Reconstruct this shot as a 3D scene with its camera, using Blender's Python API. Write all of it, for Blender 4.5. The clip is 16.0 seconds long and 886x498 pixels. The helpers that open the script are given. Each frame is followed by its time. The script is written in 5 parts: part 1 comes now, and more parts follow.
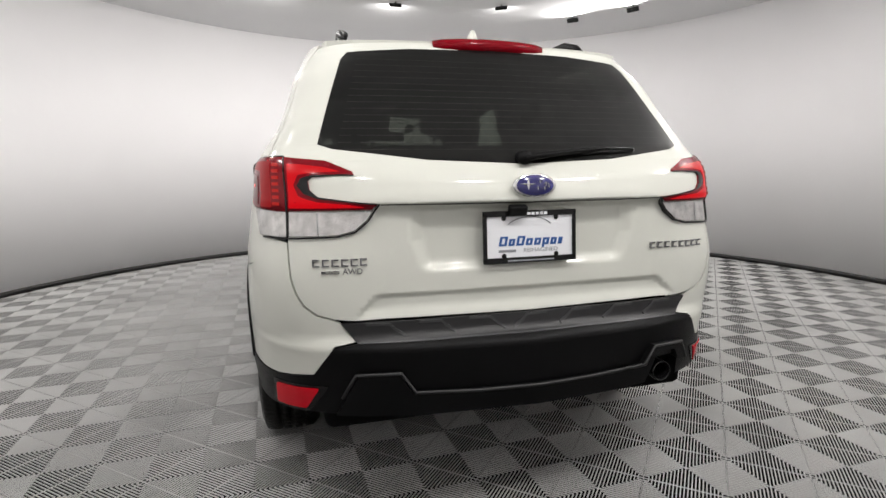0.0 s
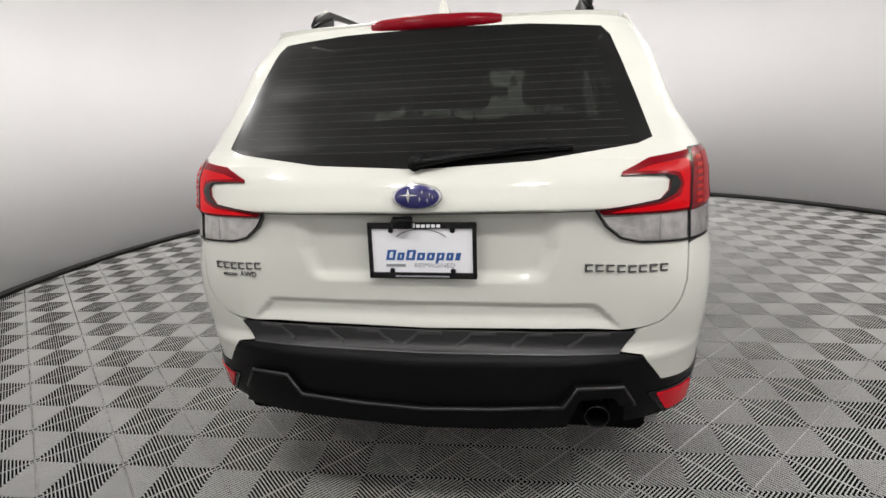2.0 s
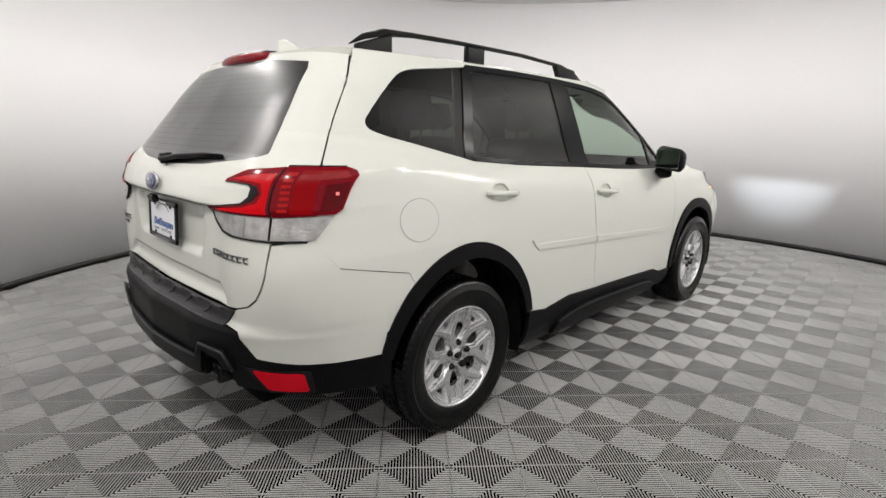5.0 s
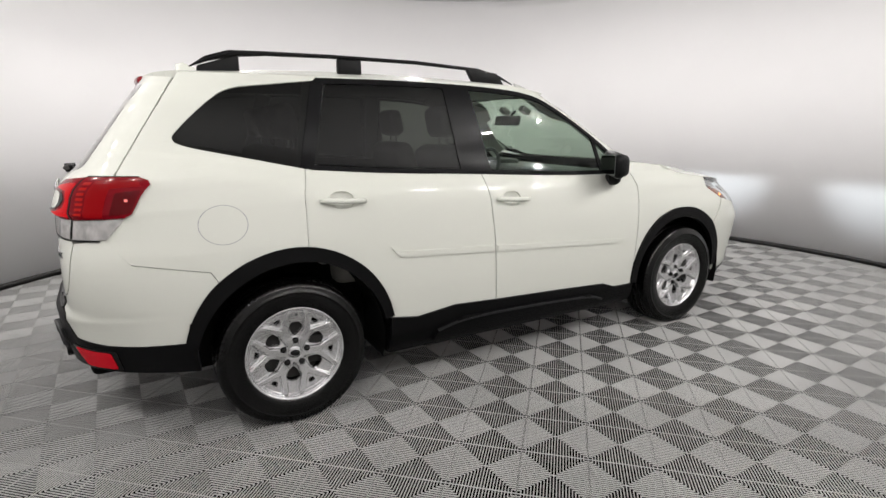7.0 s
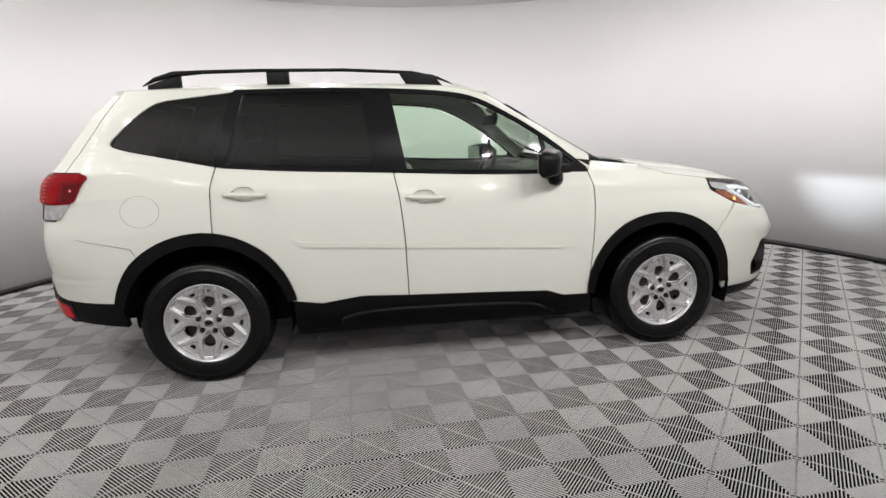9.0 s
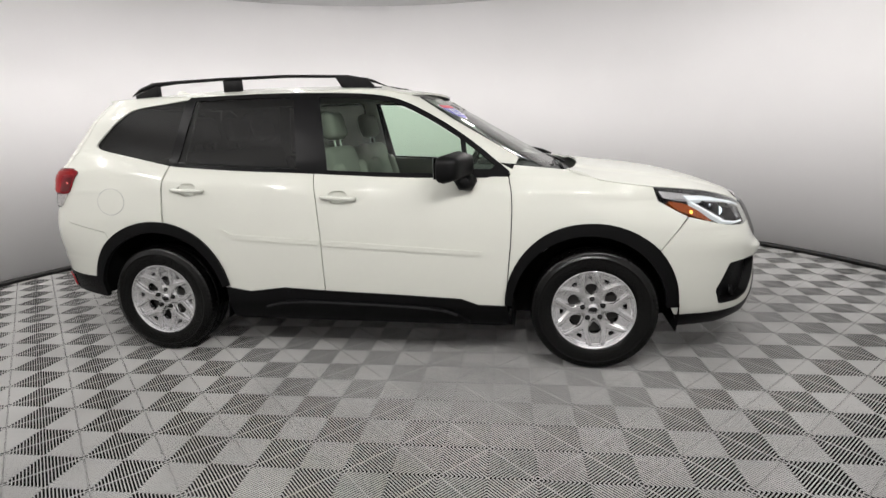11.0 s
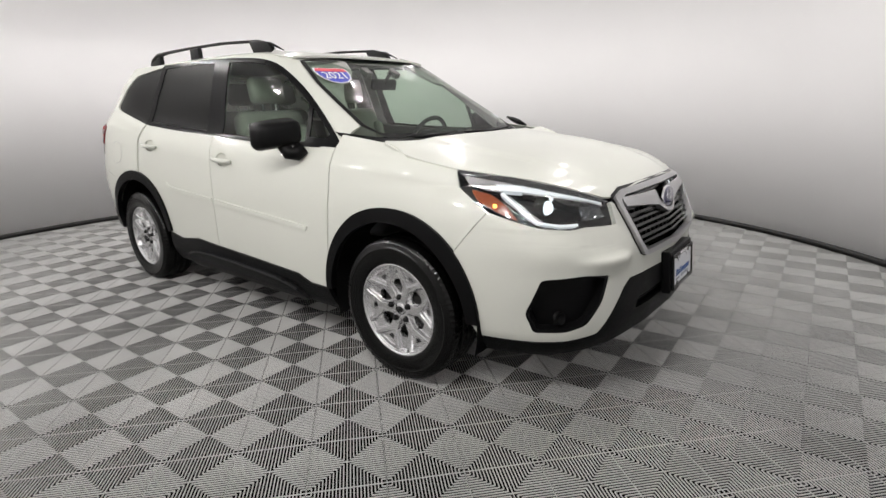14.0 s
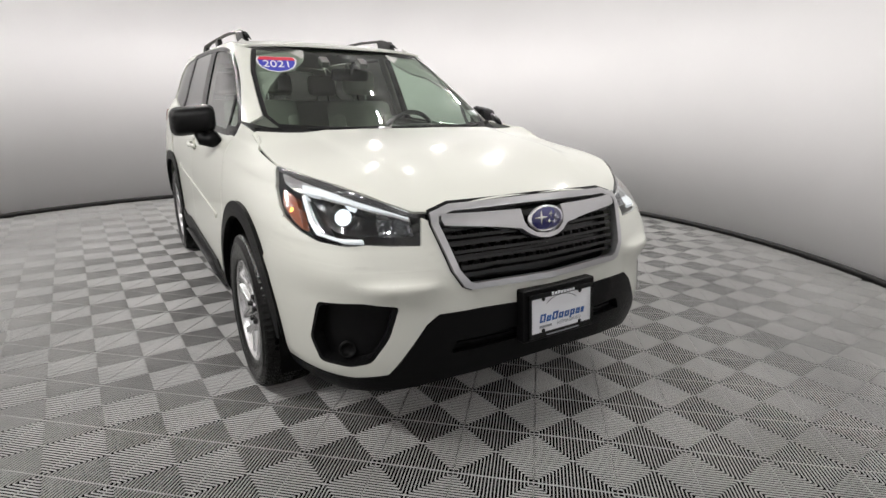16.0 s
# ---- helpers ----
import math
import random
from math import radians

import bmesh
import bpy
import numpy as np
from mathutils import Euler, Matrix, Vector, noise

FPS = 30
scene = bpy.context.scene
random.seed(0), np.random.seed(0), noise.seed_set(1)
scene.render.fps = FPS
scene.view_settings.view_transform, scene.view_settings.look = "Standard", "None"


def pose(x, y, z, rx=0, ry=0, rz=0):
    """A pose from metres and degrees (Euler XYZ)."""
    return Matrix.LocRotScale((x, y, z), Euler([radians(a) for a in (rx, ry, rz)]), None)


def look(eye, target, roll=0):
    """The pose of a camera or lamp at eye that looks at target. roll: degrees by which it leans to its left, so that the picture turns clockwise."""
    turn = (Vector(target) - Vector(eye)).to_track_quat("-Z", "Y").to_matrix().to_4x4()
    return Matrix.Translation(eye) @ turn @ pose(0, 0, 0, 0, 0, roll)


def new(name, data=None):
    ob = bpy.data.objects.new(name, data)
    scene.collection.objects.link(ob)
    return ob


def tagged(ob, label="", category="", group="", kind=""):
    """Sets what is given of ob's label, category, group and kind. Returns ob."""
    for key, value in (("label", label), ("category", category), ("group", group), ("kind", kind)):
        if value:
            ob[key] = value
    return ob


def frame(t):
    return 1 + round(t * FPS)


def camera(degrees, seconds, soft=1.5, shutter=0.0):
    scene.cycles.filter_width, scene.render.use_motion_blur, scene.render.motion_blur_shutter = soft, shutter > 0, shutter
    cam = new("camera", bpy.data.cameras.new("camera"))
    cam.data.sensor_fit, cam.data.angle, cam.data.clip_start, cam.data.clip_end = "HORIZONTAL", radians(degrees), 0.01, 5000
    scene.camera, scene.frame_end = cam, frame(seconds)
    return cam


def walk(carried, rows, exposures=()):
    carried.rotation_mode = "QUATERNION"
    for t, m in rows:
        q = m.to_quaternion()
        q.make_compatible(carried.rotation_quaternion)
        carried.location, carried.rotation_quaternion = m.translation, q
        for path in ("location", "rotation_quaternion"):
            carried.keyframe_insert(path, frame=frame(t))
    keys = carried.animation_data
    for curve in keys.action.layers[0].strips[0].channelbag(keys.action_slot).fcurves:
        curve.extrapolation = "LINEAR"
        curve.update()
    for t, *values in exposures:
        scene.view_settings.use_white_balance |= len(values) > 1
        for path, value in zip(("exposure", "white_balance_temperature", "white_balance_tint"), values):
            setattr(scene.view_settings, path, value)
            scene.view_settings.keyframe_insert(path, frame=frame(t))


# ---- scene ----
from mathutils.geometry import tessellate_polygon

cam = camera(80.5, 16.0)
PATH = [
    (0, (-3.736, 0.702, 1.14), (-1.827, 0.184, 0.842), -0.6),
    (0.5, (-3.785, 0.357, 1.125), (-1.837, 0.018, 0.821), -1.5),
    (1, (-3.731, 0.096, 1.133), (-1.768, -0.037, 0.777), -2.6),
    (1.5, (-3.562, -0.086, 1.256), (-1.616, -0.005, 0.8), -3.2),
    (2, (-3.631, -0.316, 1.333), (-1.734, 0.024, 0.8), -2.5),
    (2.5, (-3.62, -0.631, 1.335), (-1.789, -0.039, 0.79), -2.9),
    (3, (-3.533, -0.952, 1.345), (-1.744, -0.192, 0.876), -0.7),
    (3.5, (-3.46, -1.318, 1.355), (-1.753, -0.372, 0.918), 0.1),
    (4, (-3.276, -1.629, 1.338), (-1.677, -0.493, 0.947), -0.3),
    (4.5, (-3.101, -1.97, 1.315), (-1.615, -0.708, 0.867), 1.1),
    (5, (-2.91, -2.308, 1.315), (-1.523, -0.939, 0.866), 1.1),
    (5.2, (-2.797, -2.414, 1.302), (-1.452, -0.999, 0.867), 0.5),
    (7.3, (-1.611, -3.354, 1.38), (-0.787, -1.599, 0.892), -0.5),
    (7.5, (-1.454, -3.475, 1.37), (-0.719, -1.685, 0.862), -0.9),
    (8, (-1.127, -3.568, 1.383), (-0.566, -1.712, 0.893), -1.2),
    (8.5, (-0.785, -3.716, 1.379), (-0.372, -1.814, 0.915), -0.9),
    (9, (-0.396, -3.753, 1.332), (-0.141, -1.818, 0.897), -1.8),
    (9.5, (0.023, -3.778, 1.327), (0.114, -1.835, 0.86), -2.8),
    (9.7, (0.144, -3.807, 1.367), (0.184, -1.868, 0.881), -3.1),
    (11.8, (1.605, -3.545, 1.302), (0.966, -1.699, 0.877), -0.7),
    (12, (1.739, -3.491, 1.265), (1.032, -1.671, 0.835), -0.7),
    (12.5, (2.106, -3.312, 1.284), (1.236, -1.564, 0.849), -2.2),
    (13, (2.374, -3.005, 1.261), (1.37, -1.338, 0.799), -1.8),
    (13.5, (2.67, -2.772, 1.269), (1.558, -1.189, 0.761), -1.1),
    (14, (2.951, -2.533, 1.275), (1.744, -1.029, 0.743), -1.4),
    (14.5, (3.123, -2.232, 1.272), (1.796, -0.824, 0.766), -1.1),
    (15, (3.379, -1.96, 1.265), (1.919, -0.689, 0.763), -0.7),
    (15.5, (3.528, -1.627, 1.247), (1.983, -0.467, 0.732), -0.5),
    (16, (3.644, -1.294, 1.239), (2.007, -0.277, 0.706), 0.4),
]
walk(cam, [(t, look(eye, target, roll)) for t, eye, target, roll in PATH],
     exposures=[(0, 0.0), (2, -0.03), (4, -0.15), (5.2, -0.13), (9, -0.08), (12.5, -0.12), (14.5, -0.10), (16, -0.04)])

# ---------------------------------------------------------------- light
RC, RR, RH = Vector((0.11, -0.43, 0.0)), 4.29, 3.0   # round room: middle, radius, height
world = bpy.data.worlds.new("world")
scene.world = world
world.use_nodes = True
world.node_tree.nodes["Background"].inputs[0].default_value = (0.9, 0.95, 1.0, 1)
world.node_tree.nodes["Background"].inputs[1].default_value = 0.02
# small floodlights assumed under the ceiling, laid out to even the light, mostly tipped inward across the room: angle,
# radius, tip, power
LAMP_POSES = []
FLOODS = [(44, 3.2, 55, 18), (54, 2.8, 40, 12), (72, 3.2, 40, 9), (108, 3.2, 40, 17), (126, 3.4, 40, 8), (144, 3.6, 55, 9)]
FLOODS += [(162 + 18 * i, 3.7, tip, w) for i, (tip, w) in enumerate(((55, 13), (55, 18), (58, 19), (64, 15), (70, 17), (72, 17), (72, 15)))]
# the outward-tipped ones are unseen fills added to brighten wall foot and front floor
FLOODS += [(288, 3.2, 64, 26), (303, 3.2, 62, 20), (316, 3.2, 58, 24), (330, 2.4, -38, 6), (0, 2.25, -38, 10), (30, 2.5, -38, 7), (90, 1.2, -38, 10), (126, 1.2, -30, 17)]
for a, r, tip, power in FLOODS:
    L = bpy.data.lights.new("assumed_flood", "AREA")
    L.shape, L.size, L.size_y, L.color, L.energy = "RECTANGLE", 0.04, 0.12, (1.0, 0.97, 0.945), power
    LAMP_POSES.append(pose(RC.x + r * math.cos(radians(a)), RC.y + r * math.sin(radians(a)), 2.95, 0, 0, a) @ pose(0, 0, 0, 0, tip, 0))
    new("assumed_flood", L).matrix_world = LAMP_POSES[-1]
BEAM = Vector((2.018, 0.665, 0.866))
# dipped headlamps: the shield inside each lamp cuts the beam off level
for sy in (-1, 1):
    L = bpy.data.lights.new("headlamp_beam", "SPOT")
    L.energy, L.shadow_soft_size, L.spot_size, L.spot_blend, L.color = 165, 0.0002, radians(32), 1.0, (0.86, 0.94, 1.0)
    new("headlamp_beam", L).matrix_world = look((BEAM.x, sy * BEAM.y, BEAM.z), (4.2, sy * 0.76, 0.80))


# ---------------------------------------------------------------- materials
def mat(name, col, rough=0.5, metal=0.0, **kw):
    m = bpy.data.materials.new(name)
    m.use_nodes = True
    b = m.node_tree.nodes["Principled BSDF"]
    b.inputs["Base Color"].default_value = (*col, 1)
    b.inputs["Roughness"].default_value = rough
    b.inputs["Metallic"].default_value = metal
    for k, v in kw.items():
        b.inputs[k.replace("_", " ")].default_value = v
    return m


def glass(name, tint, gloss=0.02, face=0.045, rise=4.0):
    """Clear or tinted sheet glass: lets tinted light through and mirrors by its angle."""
    m = bpy.data.materials.new(name)
    m.use_nodes = True
    nt = m.node_tree
    nt.nodes.clear()
    out, mix, tr, gl, fr = (nt.nodes.new(k) for k in ("ShaderNodeOutputMaterial", "ShaderNodeMixShader", "ShaderNodeBsdfTransparent", "ShaderNodeBsdfGlossy", "ShaderNodeLayerWeight"))
    tr.inputs[0].default_value = (*tint, 1)
    gl.inputs["Roughness"].default_value = gloss
    fr.inputs["Blend"].default_value = 0.5
    power, scale = nt.nodes.new("ShaderNodeMath"), nt.nodes.new("ShaderNodeMath")
    power.operation, scale.operation = "POWER", "MULTIPLY_ADD"
    power.inputs[1].default_value, scale.inputs[1].default_value, scale.inputs[2].default_value = rise, 0.94 - face, face
    nt.links.new(fr.outputs["Facing"], power.inputs[0])
    nt.links.new(power.outputs[0], scale.inputs[0])
    nt.links.new(scale.outputs[0], mix.inputs[0])
    nt.links.new(tr.outputs[0], mix.inputs[1])
    nt.links.new(gl.outputs[0], mix.inputs[2])
    nt.links.new(mix.outputs[0], out.inputs[0])
    return m


def grained(m, scale=180.0, bump=0.15, tone=0.12, stain=1.2, rough=0.0, place=False):
    """Fine grain in the relief and broad, faint changes of tone on a plain material."""
    nt = m.node_tree
    b = nt.nodes["Principled BSDF"]
    tc, geo = nt.nodes.new("ShaderNodeTexCoord"), nt.nodes.new("ShaderNodeNewGeometry")
    fine, broad = nt.nodes.new("ShaderNodeTexNoise"), nt.nodes.new("ShaderNodeTexNoise")
    fine.inputs["Scale"].default_value, broad.inputs["Scale"].default_value = scale, stain
    fine.inputs["Detail"].default_value, broad.inputs["Detail"].default_value = 3, 4
    for n in (fine, broad):
        nt.links.new(geo.outputs["Position"] if place else tc.outputs["Object"], n.inputs["Vector"])
    mix = nt.nodes.new("ShaderNodeMixRGB")
    mix.blend_type = "MULTIPLY"
    mix.inputs[0].default_value = 1.0
    mix.inputs[1].default_value = b.inputs["Base Color"].default_value
    ramp = nt.nodes.new("ShaderNodeMapRange")
    ramp.inputs["From Min"].default_value, ramp.inputs["From Max"].default_value = 0.3, 0.7
    ramp.inputs["To Min"].default_value, ramp.inputs["To Max"].default_value = 1 - tone, 1 + tone
    nt.links.new(broad.outputs[0], ramp.inputs[0])
    nt.links.new(ramp.outputs[0], mix.inputs[2])
    nt.links.new(mix.outputs[0], b.inputs["Base Color"])
    if bump:
        bp = nt.nodes.new("ShaderNodeBump")
        bp.inputs["Strength"].default_value, bp.inputs["Distance"].default_value = bump, 0.002
        nt.links.new(fine.outputs[0], bp.inputs["Height"])
        nt.links.new(bp.outputs[0], b.inputs["Normal"])
    if rough:
        rr = nt.nodes.new("ShaderNodeMapRange")
        r0 = b.inputs["Roughness"].default_value
        rr.inputs["To Min"].default_value, rr.inputs["To Max"].default_value = r0 - rough, r0 + rough
        nt.links.new(broad.outputs[0], rr.inputs[0])
        nt.links.new(rr.outputs[0], b.inputs["Roughness"])
    return m


def glow(name, col, strength):
    m = mat(name, tuple(0.02 * c for c in col), 0.3)
    b = m.node_tree.nodes["Principled BSDF"]
    b.inputs["Emission Color"].default_value = (*col, 1)
    b.inputs["Emission Strength"].default_value = strength
    b.inputs["Specular IOR Level"].default_value = 0.1
    return m


M_PAINT = mat("white_pearl_paint", (0.625, 0.635, 0.580), 0.5, 0.0, Coat_Weight=0.75, Coat_Roughness=0.085, Coat_IOR=1.45, Specular_IOR_Level=0.15)
M_WALL = grained(mat("matt_white_wall", (0.89, 0.88, 0.885), 0.85), 40, 0.04, 0.025, 0.6)
M_CEIL = grained(mat("grey_ceiling", (0.78, 0.78, 0.79), 0.9), 60, 0.05, 0.03, 0.8)
M_TILE = grained(mat("grey_plastic_tile", (0.50, 0.50, 0.49), 0.30, Specular_IOR_Level=0.6), 300, 0.1, 0.13, 1.6, 0.06, place=True)
M_UNDER = mat("black_subfloor", (0.006, 0.006, 0.006), 0.9, Specular_IOR_Level=0.05)
M_BASE = mat("black_rubber_strip", (0.012, 0.011, 0.011), 0.5)
M_BLACK = grained(mat("black_grained_plastic", (0.0035, 0.0035, 0.0038), 0.40, Specular_IOR_Level=0.13), 900, 0.25, 0.15, 3.0)
M_GLOSS = mat("gloss_black", (0.006, 0.006, 0.0065), 0.16, Specular_IOR_Level=0.3)
M_SLAT = mat("gloss_black_slat", (0.006, 0.006, 0.0065), 0.22, Specular_IOR_Level=0.30)
M_TYRE = grained(mat("tyre_rubber", (0.0018, 0.0018, 0.0018), 0.20, Specular_IOR_Level=0.30), 400, 0.15, 0.2, 6.0)
M_ALLOY = mat("silver_wheel_paint", (0.70, 0.70, 0.71), 0.22, 0.85, Coat_Weight=0.4, Coat_Roughness=0.08)
M_DISC = mat("brake_iron", (0.022, 0.021, 0.020), 0.45, 0.5)
M_FACET = mat("smoked_chrome_facets", (0.34, 0.35, 0.37), 0.10, 1.0)
M_CHROME = mat("chrome", (0.75, 0.75, 0.76), 0.12, 1.0)
M_SATIN = mat("satin_silver", (0.46, 0.46, 0.47), 0.33, 0.9)
M_TINT = glass("privacy_glass", (0.055, 0.057, 0.052), 0.40, 0.015, 6.0)
M_REARGLASS = glass("rear_privacy_glass", (0.07, 0.072, 0.066), 0.30, 0.028, 3.4)
M_CLEAR = glass("green_glass", (0.78, 0.90, 0.80))
M_SCREEN = glass("windscreen_glass", (0.60, 0.68, 0.61))
M_COVER = glass("clear_cover", (0.94, 0.95, 0.95))
M_RED = mat("red_lens", (0.17, 0.001, 0.006), 0.14, Specular_IOR_Level=0.2)
M_REDLIT = glow("lit_red_lamp", (1.0, 0.004, 0.012), 0.58)
M_REDDIODE = glow("lit_red_diode", (1.0, 0.025, 0.016), 0.42)
M_REDBAND = glow("lit_red_band", (1.0, 0.004, 0.012), 0.24)
M_REDSPOT = glow("lit_red_bulb", (1.0, 0.25, 0.22), 1.2)
M_BULB = glow("white_beam_lamp", (0.86, 0.94, 1.0), 1.6)
M_DRL = mat("white_light_guide", (0.62, 0.65, 0.67), 0.25, Emission_Color=(0.92, 0.97, 1.0, 1), Emission_Strength=0.45)
M_LENS = grained(mat("clear_ribbed_lens", (0.62, 0.61, 0.60), 0.14, 0.9), 90, 0.6, 0.25, 30.0)
M_AMBER = mat("amber_lens", (0.26, 0.055, 0.008), 0.1, Coat_Weight=0.5)
M_AMBERLIT = glow("lit_amber_bulb", (1.0, 0.35, 0.05), 6.0)
M_SEAT = grained(mat("light_grey_cloth", (0.27, 0.265, 0.25), 0.9), 500, 0.3, 0.08, 6.0)
M_DASH = grained(mat("charcoal_trim", (0.035, 0.035, 0.037), 0.65), 600, 0.2, 0.1, 4.0)
M_LINER = mat("pale_grey_headliner", (0.48, 0.48, 0.46), 0.9)
M_WHITE = mat("white_sign", (0.80, 0.81, 0.84), 0.3)
M_BLUE = mat("blue_print", (0.02, 0.09, 0.30), 0.4)
M_NAVY = mat("navy_enamel", (0.012, 0.012, 0.11), 0.15, Coat_Weight=1.0)
M_STICKER_BLUE = mat("sticker_blue", (0.02, 0.03, 0.45), 0.35)
M_STICKER_RED = mat("sticker_red", (0.65, 0.03, 0.06), 0.35)
M_PRINTGREY = mat("grey_print", (0.25, 0.26, 0.28), 0.4)
M_PAD = grained(mat("black_step_rubber", (0.015, 0.015, 0.016), 0.36), 900, 0.25, 0.15, 4.0)
M_CARD = grained(mat("grey_door_trim", (0.16, 0.155, 0.15), 0.7), 500, 0.2, 0.1, 4.0)
M_TRIM = mat("black_window_trim", (0.008, 0.008, 0.0085), 0.26, Specular_IOR_Level=0.07)
M_HEATER = mat("heater_print", (0.045, 0.043, 0.040), 0.5)
M_REDDARK = mat("dark_red_chamber", (0.085, 0.001, 0.003), 0.08, Specular_IOR_Level=0.2)
M_REFLEX = mat("red_reflex", (0.55, 0.002, 0.012), 0.10, Specular_IOR_Level=0.25)
M_MIRROR = mat("mirror_silver", (0.30, 0.32, 0.31), 0.04, 1.0)
# paler than the step rubber, so pad ribs and bumper line stand out
M_RIB = mat("paler_black_rubber", (0.045, 0.045, 0.047), 0.35)
M_BROW = mat("smoked_lamp_brow", (0.045, 0.045, 0.047), 0.12)
M_BADGE = mat("dark_chrome_badge", (0.30, 0.30, 0.31), 0.16, 1.0)


# ---------------------------------------------------------------- mesh helpers
def mesh_ob(name, verts, faces, material, parent=None, label="", smooth=True):
    me = bpy.data.meshes.new(name)
    me.from_pydata(verts, [], faces)
    me.update()
    if smooth:
        me.shade_smooth()
    me.materials.append(material)
    ob = new(name, me)
    if parent is not None:
        ob.parent = parent
    if label:
        ob["label"] = label
    return ob


def part(name, bm, material, parent=None, label="", smooth=False):
    me = bpy.data.meshes.new(name)
    bm.to_mesh(me)
    bm.free()
    if smooth:
        me.shade_smooth()
    me.materials.append(material)
    ob = new(name, me)
    if parent is not None:
        ob.parent = parent
    if label:
        ob["label"] = label
    return ob


# ---------------------------------------------------------------- room
def ring_wall(r0, r1, z0, z1, n=160):
    vs, fs = [], []
    for i in range(n):
        a = 2 * math.pi * i / n
        for r, z in ((r0, z0), (r0, z1), (r1, z1), (r1, z0)):
            vs.append((RC.x + r * math.cos(a), RC.y + r * math.sin(a), z))
    for i in range(n):
        j = (i + 1) % n
        for k in range(4):
            fs.append((4 * i + k, 4 * i + (k + 1) % 4, 4 * j + (k + 1) % 4, 4 * j + k))
    return vs, fs


tagged(mesh_ob("wall_round", *ring_wall(RR, RR + 0.1, 0, RH + 0.1), M_WALL), "matt white curved wall of the round photo booth", "wall", kind="structure")
tagged(mesh_ob("baseboard", *ring_wall(RR - 0.012, RR, 0, 0.05), M_BASE), "black rubber base strip at the foot of the wall", "baseboard", kind="structure")


def disc(name, r, z0, z1, material, n=160):
    vs = [(RC.x + r * math.cos(2 * math.pi * i / n), RC.y + r * math.sin(2 * math.pi * i / n), z) for z in (z0, z1) for i in range(n)]
    fs = [tuple(range(n)), tuple(range(n, 2 * n))] + [(i, (i + 1) % n, n + (i + 1) % n, n + i) for i in range(n)]
    return mesh_ob(name, vs, fs, material, smooth=False)


tagged(disc("ceiling", RR + 0.1, RH, RH + 0.1, M_CEIL), "plain grey flat round ceiling", "ceiling", kind="structure")
tagged(disc("floor", RR + 0.1, -0.05, -0.0045, M_UNDER), "floor of grey ribbed plastic tiles laid diagonally", "floor", kind="structure")

# ---------------------------------------------------------------- floor tiles
TO, TW = complex(0.148, 0.0363), 0.2784 * complex(math.cos(radians(48.07)), math.sin(radians(48.07)))


# ---------------------------------------------------------------- body shape of the car: x ahead, right side at negative y
def curve(*pts):
    """Smooth monotone curve through a few (x, y) stations."""
    xs = np.array([p[0] for p in pts], float)
    ys = np.array([p[1] for p in pts], float)
    h = np.diff(xs)
    d = np.diff(ys) / h
    m = np.zeros(len(xs))
    m[0], m[-1] = d[0], d[-1]
    for i in range(1, len(xs) - 1):
        if d[i - 1] * d[i] > 0:
            a, b = 2 * h[i] + h[i - 1], h[i] + 2 * h[i - 1]
            m[i] = (a + b) / (a / d[i - 1] + b / d[i])
    X, Y, S = xs.tolist(), ys.tolist(), m.tolist()

    def f(x):
        if x <= X[0]:
            return Y[0] + S[0] * (x - X[0])
        if x >= X[-1]:
            return Y[-1] + S[-1] * (x - X[-1])
        i = 0
        while x > X[i + 1]:
            i += 1
        k = X[i + 1] - X[i]
        t = (x - X[i]) / k
        return (Y[i] * (1 + 2 * t) * (1 - t) ** 2 + S[i] * k * t * (1 - t) ** 2
                + Y[i + 1] * t * t * (3 - 2 * t) + S[i + 1] * k * t * t * (t - 1))
    return f


XC = -0.3
half_width = curve((0.20, 0.80), (0.28, 0.862), (0.36, 0.888), (0.55, 0.892), (0.75, 0.886), (0.95, 0.868), (1.03, 0.852), (1.10, 0.812), (1.13, 0.786), (1.35, 0.712), (1.565, 0.636), (1.63, 0.60))
belt_z = curve((-2.2, 1.31), (-1.7, 1.27), (-1.0, 1.165), (-0.2, 1.13), (0.87, 1.089), (2.2, 1.05))
rear_x = curve((0.20, -2.16), (0.32, -2.255), (0.60, -2.29), (0.66, -2.235), (0.85, -2.222), (1.02, -2.222), (1.045, -2.236), (1.10, -2.216), (1.16, -2.172), (1.215, -2.115), (1.54, -1.865), (1.62, -1.80))
nose_x = curve((0.18, 2.20), (0.30, 2.30), (0.42, 2.325), (0.60, 2.315), (0.86, 2.235), (0.92, 2.19))
screen_x = curve((1.03, 1.325), (1.08, 1.245), (1.11, 1.190), (1.54, 0.440), (1.58, 0.370), (1.62, 0.28))
n_rear = curve((0.2, 7.5), (0.5, 8.0), (0.82, 9.4), (0.95, 8.7), (1.06, 8.7), (1.16, 9.4), (1.21, 9.0), (1.33, 11.5), (1.45, 11.5), (1.55, 9.0), (1.62, 7.5))
n_nose = curve((0.2, 6.5), (0.37, 7.0), (0.62, 8.5), (0.79, 9.0), (0.88, 7.5), (0.95, 6.2), (1.0, 6.8), (1.1, 7.0))
n_screen = curve((1.0, 11.0), (1.2, 11.0), (1.6, 9.0))


def width_at(x, z):
    k = min(1.0, max(0.0, (z - 0.80) / 0.25))
    haunch = 0.024 * math.exp(-((x + 1.60) / 0.42) ** 2) * min(1.0, max(0.0, (z - 0.25) / 0.2)) * min(1.0, max(0.0, (1.12 - z) / 0.25))
    return half_width(z - k * (belt_z(x) - 1.13)) + haunch


